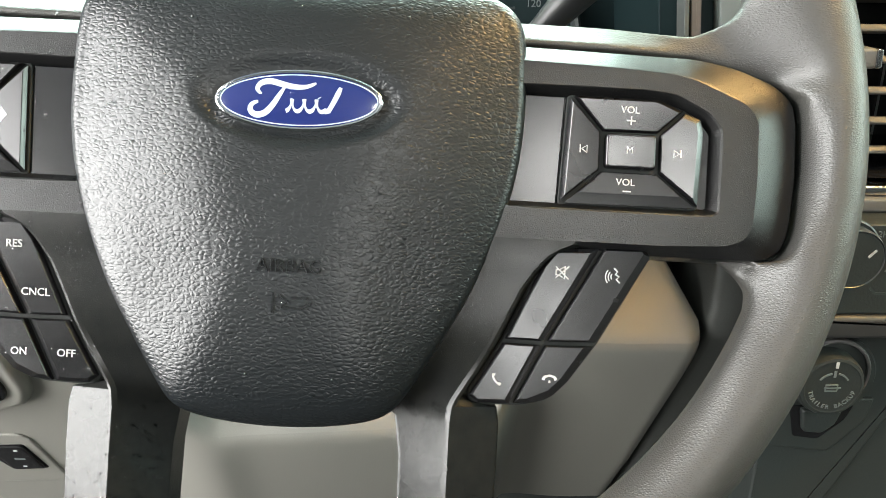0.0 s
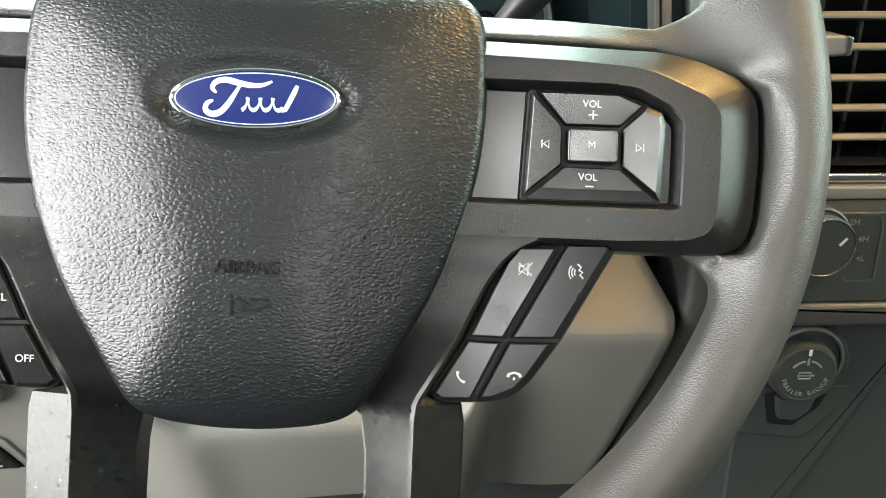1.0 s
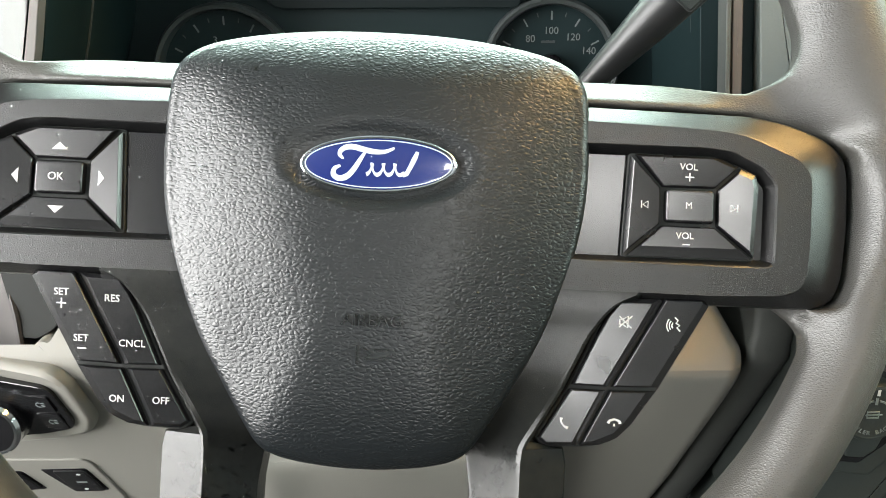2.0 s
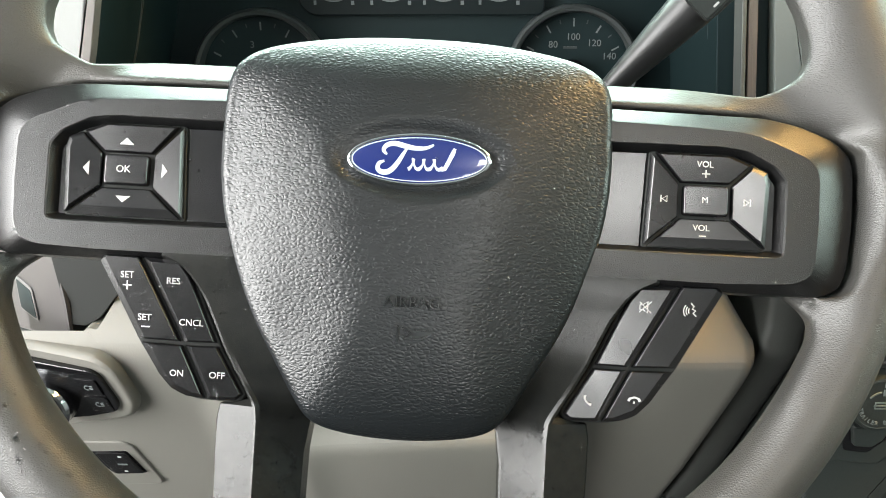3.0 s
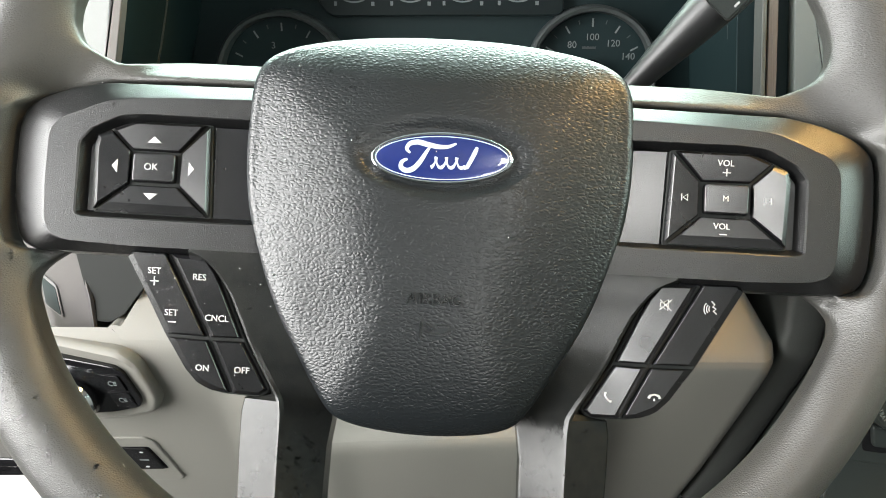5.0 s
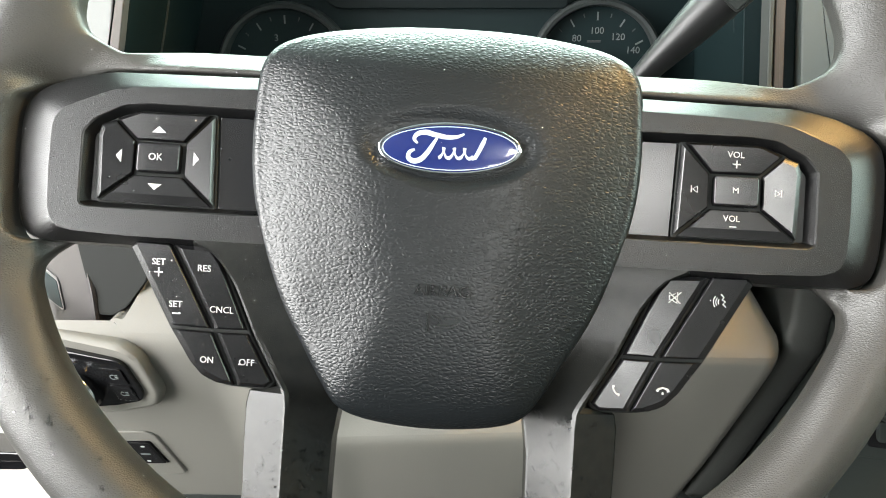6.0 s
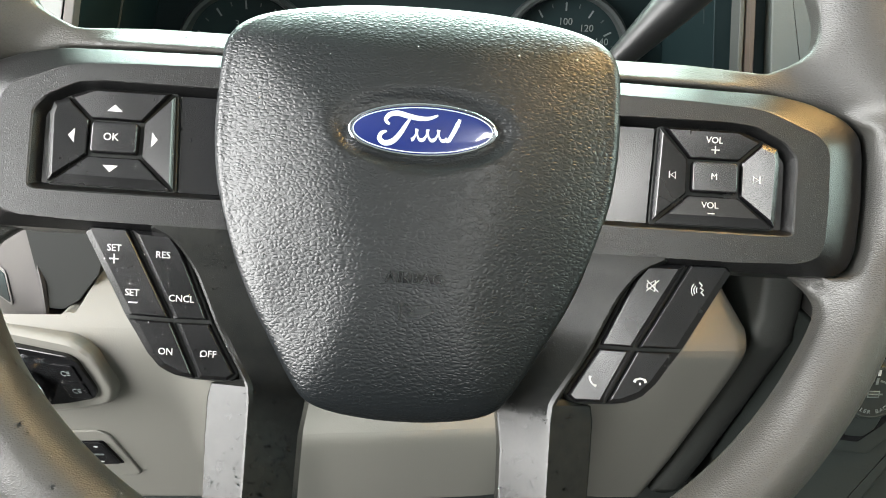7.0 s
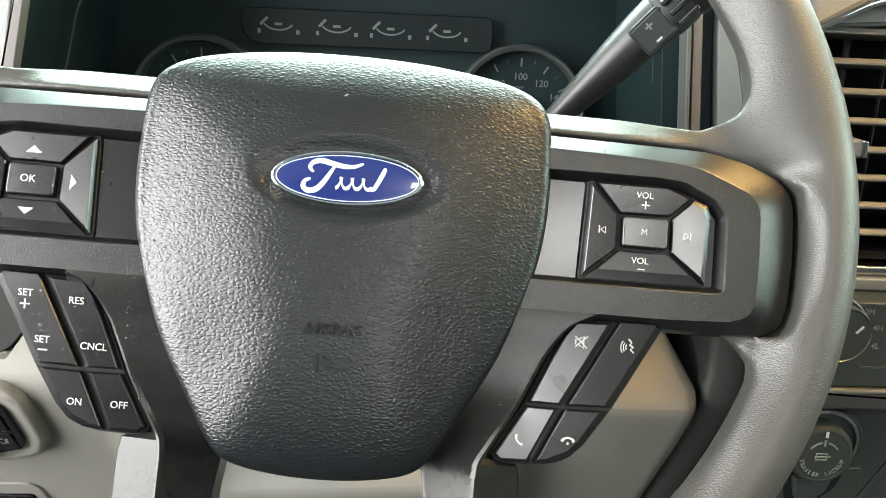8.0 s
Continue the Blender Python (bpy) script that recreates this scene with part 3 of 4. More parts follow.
def headlight_switch():
    t = thing("headlight_switch", "black headlight switch panel in a raised grey frame", "switch")
    panel = [(-280, 971), (-250, 970), (-207, 964.5), (-202, 960), (-197.5, 935), (-201, 927), (-224, 918), (-280, 908)]
    frame_out = rounded(inset(panel, -10), 6)
    part("frame", slab(frame_out, knee_mark(-8), switch_face(4), 4.0, place=world_place), BEIGE, t, "raised stone-grey frame")
    part("panel", slab(rounded(panel, 4), switch_face(-2), switch_face(6.5), 1.0, place=world_place), SMOOTH, t)
    for zz, dx in ((950.5, 0.5), (934.5, 2.5)):
        pl = [(-221 + dx, zz + 7.0), (-206.5 + dx, zz + 6.6), (-204.5 + dx, zz - 7.2), (-219 + dx, zz - 7.4)]
        part("button", slab(rounded(pl, 1.2), switch_face(5), switch_face(7.4), 0.6, place=world_place), BUTTON, t)
        bm = bmesh.new()
        ribbon(bm, arc(-213 + dx, zz, 1.9, 60, 300, 8), 0.55, switch_face(7.6), -0.2, place=world_place)
        for k in (-1.4, 0, 1.4):
            ribbon(bm, [(-211.5 + dx, zz + k), (-209.3 + dx, zz + k + 0.5)], 0.5, switch_face(7.6), -0.2, place=world_place)
        part("icon", bm, DIAL_MARK, t, "small white lamp symbol")
    y = knee_depth(-243, 936)
    part("knob", turned(bmesh.new(), -243, 935, [(18, y), (17, y - 20), (15.5, y - 23), (13, y - 23)]), SMOOTH, t)
    part("ring", turned(bmesh.new(), -243, 935, [(17.3, y - 15), (17.8, y - 20.5), (16.4, y - 22.8), (14.8, y - 23.2), (14.8, y - 18)], ring=True), CHROME, t, "thin chrome ring")


headlight_switch()


def pedal_switch():
    t = thing("pedal_switch", "two small black rocker switches in a raised grey plate", "switch")
    plate = rounded([(-290, 881), (-218, 881), (-212, 876), (-204, 827), (-208, 823), (-290, 819)], 2.5)
    part("plate", slab(plate, knee_mark(-6), knee_mark(2.2), 1.6, place=world_place), BEIGE, t, "raised stone-grey plate")
    hole = rounded([(-250, 869), (-218, 870), (-212, 840.5), (-237, 838.5)], 2)
    part("recess", slab(hole, knee_mark(-2), knee_mark(2.6), 0.4, place=world_place), GLOSS, t)
    rocker = rounded([(-241, 869), (-219, 869), (-213.5, 841.5), (-235, 840.5)], 2)
    part("rocker", slab(rocker, knee_mark(0), knee_mark(5.0), 1.2, place=world_place), SMOOTH, t)
    bm = bmesh.new()
    polygon_mark(bm, oval(-224, 865, 1.5, 0.9, 12), knee_mark(5.1), -0.2, world_place)
    polygon_mark(bm, oval(-225.5, 845.5, 1.5, 0.9, 12), knee_mark(5.1), -0.2, world_place)
    part("dots", bm, MARK, t, "two white dots")
    hole = rounded([(-284, 866), (-263, 867), (-255, 843), (-275, 839)], 2)
    part("recess", slab(hole, knee_mark(-2), knee_mark(2.6), 0.4, place=world_place), GLOSS, t)
    rocker = rounded([(-281, 864), (-264, 865.5), (-257, 845), (-274, 841)], 2)
    part("rocker", slab(rocker, knee_mark(0), knee_mark(5.0), 1.2, place=world_place), SMOOTH, t)
    part("bar", ribbon(bmesh.new(), [(-276, 858.5), (-264.5, 859)], 1.8, knee_mark(5.1), -0.2, place=world_place), MARK, t)
    part("bar", ribbon(bmesh.new(), [(-270, 850), (-264, 850.5)], 2.4, knee_mark(5.1), -0.2, place=world_place), DIAL_MARK, t)
    part("bar", ribbon(bmesh.new(), [(-228.5, 855), (-221.5, 854.8)], 1.8, knee_mark(5.1), -0.2, place=world_place), DIAL_MARK, t)


pedal_switch()


def cluster():
    t = thing("instrument_cluster", "dark instrument cluster with two ringed dials", "instrument cluster")
    back = [(-225, 1030), (195, 1030), (195, 1270), (-225, 1270)]
    part("backing", slab(back, 329, 312, 1, place=world_place), DIAL, t)
    Y = 303
    for cx, cz, r in ((-126, 1117, 49), (103, 1122, 46.5)):
        d = part("dial", turned(bmesh.new(), cx, cz, [(r, Y + 8), (r, Y + 3), (r - 4, Y + 2.4)]), DIAL, t)
        part("ring", turned(bmesh.new(), cx, cz, [(r + 1.2, Y + 8), (r + 1.4, Y - 6), (r - 0.4, Y - 8.5), (r - 2.8, Y - 7.5), (r - 4.4, Y), (r - 3.8, Y + 6)], 72, ring=True), DIAL_GREY, d, "satin grey dial ring")
        bm, fine = bmesh.new(), bmesh.new()
        for k in range(9):
            a = radians(215 - 250 * k / 8)
            p, q = r - 8.5, r - 14.5
            ribbon(bm, [(cx + p * math.cos(a), cz + p * math.sin(a)), (cx + q * math.cos(a), cz + q * math.sin(a))], 1.1, Y + 2.2, -0.4, place=world_place)
            if k < 8:
                a = radians(215 - 250 * (k + 0.5) / 8)
                q = r - 11.5
                ribbon(fine, [(cx + p * math.cos(a), cz + p * math.sin(a)), (cx + q * math.cos(a), cz + q * math.sin(a))], 0.7, Y + 2.2, -0.4, place=world_place)
        part("ticks", bm, DIAL_MARK, d)
        part("fine_ticks", fine, DIAL_GREY, d)
        part("hub", turned(bmesh.new(), cx, cz, [(9, Y + 2), (9, Y - 6), (7.5, Y - 8)], 28), GLOSS, d)
    for text, spot in (("60", (80.5, 1131)), ("80", (88.5, 1141)), ("100", (103, 1146.5)), ("120", (118.5, 1142)), ("140", (130, 1132.5))):
        lettering("number", text, 4.8, spot, DIAL_MARK, t, -0.3, world_place, depth=Y + 2.2)
    lettering("number", "3", 4.8, (-133, 1141), DIAL_MARK, t, -0.3, world_place, depth=Y + 2.2)
    part("caption", ribbon(bmesh.new(), [(96, 1139), (106, 1139)], 1.6, Y + 2.2, -0.3, place=world_place), DIAL_GREY, t)
    scr = rounded([(-97, 1187), (81, 1187), (81, 1162), (-88, 1162), (-97, 1170)], 6)
    part("screen", slab(scr, 312, Y, 1.0, place=world_place), SCREEN, t, "dark message strip with four small gauges")
    for cx in (-71, -30, 8, 48):
        g = part("small_gauge", ribbon(bmesh.new(), arc(cx, 1178, 10.5, 200, 340, 14, 6), 1.1, Y - 0.2, -0.2, place=world_place), DIAL_MARK, t, "thin white gauge arc")
        part("needle", ribbon(bmesh.new(), [(cx - 12.6, 1175.4), (cx - 7.6, 1180.6)], 1.9, Y - 0.3, -0.2, place=world_place), DIAL_MARK, g)
        bm = bmesh.new()
        ribbon(bm, [(cx - 2.6, 1176), (cx + 2.6, 1176)], 1.8, Y - 0.2, -0.2, place=world_place)
        ribbon(bm, [(cx - 14.6, 1171), (cx - 12.6, 1171)], 3.0, Y - 0.2, -0.2, place=world_place)
        ribbon(bm, [(cx + 12.4, 1170.8), (cx + 14.8, 1170.8)], 2.8, Y - 0.2, -0.2, place=world_place)
        part("symbol", bm, DIAL_MARK, g)
    # edges of the clear lens show as thin lines
    for name, line in (("lens_edge", [(-196, 1112), (-184, 1150), (-176, 1180), (-160, 1215)]), ("lens_edge", [(180.5, 1090), (177.5, 1130), (171, 1180), (166, 1215)])):
        part(name, ribbon(bmesh.new(), line, 1.0, 215, -1.0, place=world_place), DIAL_GREY, t)


cluster()


def tube(bm, spine, radii, n=24, flat=1.0):
    """A round body along a spine of places in metres."""
    rings = []
    pts = [Vector(p) for p in spine]
    for i, p in enumerate(pts):
        d = (pts[min(i + 1, len(pts) - 1)] - pts[max(i - 1, 0)]).normalized()
        side = d.cross(Vector((0, 1, 0))).normalized()
        up = side.cross(d)
        rings.append([tuple(p + side * radii[i] * math.cos(2 * math.pi * k / n) + up * radii[i] * flat * math.sin(2 * math.pi * k / n)) for k in range(n)])
    return add_loft(bm, rings)


def gear_lever():
    t = thing("gear_lever", "black column gear lever with plus and minus buttons", "gear lever")
    a, b = Vector((0.088, 0.100, 1.136)), Vector((0.160, 0.085, 1.218))
    def at(f):
        return a.lerp(b, f)
    fs = [0, 0.1, 0.2, 0.3, 0.4, 0.5, 0.6, 0.70]
    part("shaft", tube(bmesh.new(), [at(f) for f in fs], [MM * r for r in (4.8, 5.8, 7.0, 8.2, 9.4, 10.4, 11.2, 11.6)]), LEVER, t)
    part("collar", tube(bmesh.new(), [at(f) for f in (0.69, 0.70, 0.72, 0.80, 0.82)], [MM * r for r in (10.8, 12.0, 12.4, 12.4, 11.6)]), DASH, t)
    part("grip", tube(bmesh.new(), [at(f) for f in (0.80, 0.83, 0.9, 1.0, 1.1, 1.2, 1.23)], [MM * r for r in (10.9, 12.8, 13.4, 13.6, 13, 11.5, 6)]), LEVER, t)
    # button plate on the driver's side of the shaft
    d = (b - a).normalized()
    side = d.cross(Vector((0, 1, 0))).normalized()
    up = side.cross(d)
    if up.y > 0:
        up, side = -up, -side
    def spot(u, v, w):
        return tuple(at(0.625) + side * u * MM + d * v * MM + up * w * MM)
    plate = rounded([(-7, -7.5), (7, -7.5), (7, 8.5), (-7, 8.5)], 1.5)
    part("button_gap", slab(inset(plate, -0.7), 5, 11.2, 0.3, place=spot), SOFT_TRIM, t)
    part("button_plate", slab(plate, 5, 11.8, 0.9, place=spot), DASH, t)
    for u in (-6.5, -0.5, 5.5):
        part("collar_rib", slab(rounded([(u - 1.3, 10.5), (u + 1.3, 10.5), (u + 1.3, 21.5), (u - 1.3, 21.5)], 0.8), 6, 13.4, 0.8, place=spot), LEVER, t)
    bm = bmesh.new()
    ribbon(bm, [(-5.2, 0.5), (-1.4, 0.5)], 0.9, 11.9, 0.15, place=spot)
    ribbon(bm, [(-3.3, -1.4), (-3.3, 2.4)], 0.9, 11.9, 0.15, place=spot)
    part("plus_mark", bm, DIAL_MARK, t)
    part("minus_mark", ribbon(bmesh.new(), [(4.4, -1.4), (4.4, 1.6)], 1.0, 11.9, 0.15, place=spot), MARK, t)


gear_lever()


def column():
    t = thing("steering_column", "dark plastic steering column shroud", "steering column", WHEEL.copy())
    rings = []
    for w, k in ((-34, 0.94), (-38, 1.0), (-120, 1.0), (-250, 0.95)):
        poly = rounded([(-58 * k, -70), (58 * k, -70), (66 * k, -20), (56 * k, 34), (-56 * k, 34), (-66 * k, -20)], 14, 4)
        rings.append(ring3(poly, w))
    part("shroud", lofted(rings), DASH, t)


column()


def roof_lamp(label, x, y, wide, deep):
    """A shallow lamp housing on the headliner; its glow sits just below."""
    t = thing("dome_lamp", label, "dome lamp")
    bm = bmesh.new()
    rings = []
    for k, z in ((1.25, 1.799), (1.2, 1.786), (1.0, 1.780), (0.96, 1.784)):
        rings.append([(x + sx * wide * k / 2, y + sy * deep * k / 2, z) for sx, sy in ((-1, -1), (1, -1), (1, 1), (-1, 1))])
    add_loft(bm, rings)
    part("housing", bm, LINER, t)


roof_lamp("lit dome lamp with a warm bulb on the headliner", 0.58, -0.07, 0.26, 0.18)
# housing added for the rear fill light
roof_lamp("added white fill lamp on the unseen rear headliner", 0.34, -1.08, 0.24, 0.34)


def doorway():
    tagged(finish("door_pillar", box(bmesh.new(), -0.735, -0.372, 0.36, 0.42, 0.36, 1.20), PAINT), "cream painted pillar beside the open doorway", "pillar", kind="structure")
    t = thing("door_check", "black door check arm on the pillar", "door check")
    bm = bmesh.new()
    tube(bm, [(-0.50, 0.35, 0.752), (-0.47, 0.335, 0.752), (-0.445, 0.325, 0.750)], [0.009, 0.010, 0.010], 16)
    part("arm", bm, SMOOTH, t)
    part("upper_block", slab(rounded([(-460, 761), (-406, 760), (-402, 756), (-404, 750), (-460, 749)], 2), 358, 326, 2.0, place=world_place), SMOOTH, t)
    part("lower_block", slab(rounded([(-460, 748), (-406, 749), (-405, 741), (-411, 737), (-460, 736)], 2), 358, 331, 2.0, place=world_place), SMOOTH, t)


doorway()

# ---------- the steering wheel ----------
wheel = thing("steering_wheel", "black four-spoke steering wheel with buttons and badge", "steering wheel", WHEEL.copy())
CX, CV = 0.5, 10.0
RIM_W = -11.0


def bridge(bm):
    """The two upper spokes from the hub to the rim."""
    for s in (1, -1):
        rings = []
        for i in range(31):
            u = 40 + 122 * i / 30
            lift = 1.0 * smooth(135, 165, u)
            flat = smooth(104, 140, u)
            sec = [(50.2 + lift, -30), (49.8 + lift, -22), (48.8 + lift, -18.6), (46.2 + lift, -14.8), (40.2, -8.6), (39.2, -7.7), (38.0, -7.4), (37.2, -9), (36.9, -30)]
            rings.append([wheel_place(CX + s * u, v - (4.5 * flat if v > 45 else 0.0), w + 9.0 * flat if w < -29 else w + (-10.9 - w) * flat) for v, w in sec])
        add_loft(bm, rings)


def rim():
    inner = [(-40, 171.5), (-21, 171.5), (-19, 169.5), (-17.7, 164), (-16.8, 156), (-16.1, 150), (-15.8, 162), (-15.3, 173), (-13.9, 176.4), (-11, 177.6), (-4.9, 176.8), (1.3, 176.2), (3.96, 175.3), (6.17, 169.1), (8.55, 156.3), (10.4, 143.2), (12, 142), (14.5, 142), (14.8, 149), (15.2, 154.5), (16.1, 159.5), (17.8, 163.4), (20.5, 165.8), (25, 167.1), (34, 167)]
    hollow = [(-90, 14.5), (-34, 14.5), (-19, 21), (-15, 20), (-11, 10), (-7, 9.2), (0, 9.4), (4, 11.5), (8, 30), (13, 42), (18, 40), (26, 30), (45, 19), (90, 19)]
    rows, n = [], 720
    for i in range(n):
        th = 2 * math.pi * i / n
        fold = ((math.degrees(th) + 180) % 360) - 180
        if abs(fold) > 90:
            fold = math.copysign(180 - abs(fold), fold)
        r_in = lerp_table(inner, fold)
        low, left = smooth(0.05, 0.6, -math.sin(th)), smooth(-0.2, 0.2, -math.cos(th))
        sec = []
        for k in range(17):
            ph = math.pi * (0.5 - k / 16)
            sec.append((186.0 + (14.5 + 6.0 * low * left) * math.cos(ph), RIM_W + (16.5 if ph > 0 else 12.5) * math.sin(ph)))
        sec = sec[::-1]
        # from the crest of the tube down to its inner edge, or out into the web towards a spoke
        reach = sum(lerp_table(hollow, fold + d) for d in (-4, -2, 0, 2, 4)) / 5
        q = smooth(15.5, 25.0, reach)
        front = []
        for k in range(1, 19):
            ps = 0.5 * math.pi * k / 18
            d = (186.0 - r_in) * (math.sin(ps) * (1 - q) + k / 18 * q)
            x = min(1.0, d / reach)
            rise = math.sqrt(1 - x * x) * (1 - q) + (0.5 + 0.5 * math.cos(math.pi * x)) * q
            front.append((186.0 - d, RIM_W + 16.5 * rise - 2.0 * (k / 18) ** 8))
        back = [(front[-1][0] + 0.8, -15.5), (front[-1][0] + 2.6, -18.5), (min(front[-1][0] + 6.0, 180.0), -21.3), (183, -23.2)]
        # the lower half swells a little towards the door
        off = -low * (0.8 + 4.2 * left)
        rows.append([wheel_place(CX + off + r * math.cos(th), CV + r * math.sin(th), w) for r, w in sec + front + back])
    bm = lofted(rows + [rows[0]], cap0=False, cap1=False)
    bmesh.ops.remove_doubles(bm, verts=bm.verts, dist=1e-6)
    bridge(bm)
    bmesh.ops.recalc_face_normals(bm, faces=bm.faces)
    ob = part("rim", bm, RIM, wheel, "leather-grained black rim with its upper spokes", 60)
    # rim and upper spokes are one moulding: fuse them and round the joins
    ob.modifiers.clear()
    fuse = ob.modifiers.new("fuse", "REMESH")
    fuse.mode, fuse.voxel_size, fuse.use_smooth_shade = "VOXEL", 0.0009, True
    ease = ob.modifiers.new("ease", "SMOOTH")
    ease.factor, ease.iterations = 0.5, 16


rim()

OUTER = [(66, 36.5), (107, 36), (139, 35.6), (153, 33), (166.5, 28), (173.3, 22), (174.8, 14), (174.8, -5), (173, -24), (170, -32), (163, -35.5), (124, -35.5), (90, -35), (66, -35)]
FACE = [(66.5, 29.5), (107, 28.6), (127, 27.6), (135, 26.2), (153.5, 18.5), (157, 14.5), (158, 11), (158, -7), (157, -23), (154.5, -28.4), (148, -31), (124, -32), (90, -32), (66.5, -32)]
POCKET = [(67, 20.8), (119, 21.2), (129, 20.2), (140.5, 14.4), (145, 9), (144.5, -19.8), (141.5, -20.8), (67, -20.8)]


def bezel(s):
    outer, face, pocket = rounded(OUTER, 4), rounded(FACE, 3), rounded(POCKET, 2.0)
    c = (108, 0)
    angles = sorted({round(math.atan2(v - c[1], u - c[0]), 4) for poly in (outer, face, pocket) for u, v in poly} | {round(-math.pi + 2 * math.pi * i / 90, 4) for i in range(90)})
    o, f, p = (radial(poly, c, angles) for poly in (outer, face, pocket))
    floor = radial(rounded(inset(POCKET, 2.6), 1.5), c, angles)
    f_in = [tuple(Vector(a).lerp(Vector(b), 0.08)) for a, b in zip(f, o)]
    lip = [tuple(Vector(a).lerp(Vector(b), 0.06)) for a, b in zip(p, f)]
    rings = [ring3(o, -26), ring3(o, -7.6)]
    o1 = [tuple(Vector(a).lerp(Vector(b), 0.08)) for a, b in zip(o, f)]
    rings += [ring3(o1, -5.4), ring3(f_in, 0.5), ring3(f, 0.9), ring3(lip, 0.9), ring3(p, 0.5), ring3(floor, -4.2)]
    rings = [[(x + CX * MM, y, z) for x, y, z in ring] for ring in rings]
    bm = lofted(rings)
    if s < 0:
        for v in bm.verts:
            v.co.x = 2 * CX * MM - v.co.x
    part("spoke_bezel", bm, BEZEL, wheel, "grained black spoke bezel", 12)
    # smooth filler plate between hub and buttons
    plate = [(70, 18.3), (91.3, 18.3), (89.6, -19.2), (70, -19.2)]
    bm = slab(plate, -6, -2.6, 0.4)
    for v in bm.verts:
        v.co.x = s * v.co.x + CX * MM
    part("filler_plate", bm, SMOOTH, wheel)


def leg(s):
    table = [(-26, 52, 96, 99, 0.2), (-29, 52, 97, 101, 0.75), (-31.5, 52, 97, 103, 0.9), (-33.2, 51, 95.5, 102, 0.8), (-35, 50, 91.5, 98, 0.6), (-37, 49, 88, 93, 0.4), (-40, 48, 85, 89, 0.0), (-44, 46.5, 82, 86, -0.8), (-49, 44, 78.8, 83, -1.6), (-59, 40, 74.2, 78, -2.4), (-68, 36, 70.2, 74, -3.2), (-77, 31, 65.2, 69, -3.8),
             (-84, 27, 61, 64.5, -4.2), (-88, 28, 58.6, 63, -4.2), (-90.5, 32, 57.6, 73.5, -4.2), (-96, 38, 57, 74.5, -4.3), (-110, 40, 57, 74.5, -4.8), (-130, 40.5, 57, 74, -5.8), (-160, 41, 57, 73.5, -8), (-176, 41, 57, 73.5, -10)]
    rings = []
    for v, a, c, b, w in table:
        drop = 7.5
        fall = 14.5 * smooth(-62, -96, v)
        sec = [(a, w - 30), (a, w - fall - 0.5), (a + 1, w - fall), (c - 1.6, w - 0.08 * fall - 0.02), (c, w), (c + 1.1, w - 0.6), (b - 0.8, w - drop * 0.75), (b, w - drop), (b, w - 30)]
        rings.append([wheel_place(CX + s * u, v, ww) for u, ww in sec])
    part("lower_spoke", lofted(rings), LEG, wheel, "grained black lower spoke with a ridge", 18)


UP_BTN = ([(94.2, 18.4), (124, 18.4), (132.2, 15.2), (123.6, 7.0), (104.6, 6.8)], [0.8, 1.3, 0.4, 0.4, 0.4])
OUT_BTN = ([(133.1, 14.6), (138.2, 12.4), (139.2, 8), (138.0, -17.6), (124.4, -6.8), (124.4, 6.4)], [2.2, 2.0, 1.9, 0.4, 0.4, 0.4])
LOW_BTN = ([(92.0, -18.8), (137.0, -18.4), (123.6, -7.2), (104.6, -7.2)], [3.4, 0.4, 0.4, 0.4])
IN_BTN = ([(92.6, 17.6), (103.8, 6.4), (103.8, -6.8), (90.8, -18.0)], [0.4, 0.4, 0.4, 1.0])
MID_BTN = [(105.4, 5.9), (122.8, 5.9), (122.8, -6.1), (105.4, -6.1)]
PAD = [(92.0, 19.0), (124.2, 19.0), (133, 15.8), (138.8, 12.8), (139.8, 8), (138.6, -19), (90.0, -19.4)]


def flip(poly, s):
    return [(CX + s * u, v) for u, v in poly]


def tri_mark(cx, cv, du, dv, s):
    """A filled pointer towards (du, dv)."""
    nx, nv = -dv, du
    return [(cx + du * 1.3, cv + dv * 1.5), (cx - du * 1.0 + nx * 2.9, cv - dv * 1.1 + nv * 2.8), (cx - du * 1.0 - nx * 2.9, cv - dv * 1.1 - nv * 2.8)]


def key_w(u, v):
    """The four outer keys rise gently away from the centre key."""
    d = max(0.0, abs(abs(u - CX) - 114) - 9.0) if abs(abs(u - CX) - 114) - 9.0 > abs(v) - 6.4 else max(0.0, abs(v) - 6.4)
    return 0.088 * d - 0.43


def key_mark(u, v):
    return key_w(u, v) + 0.05


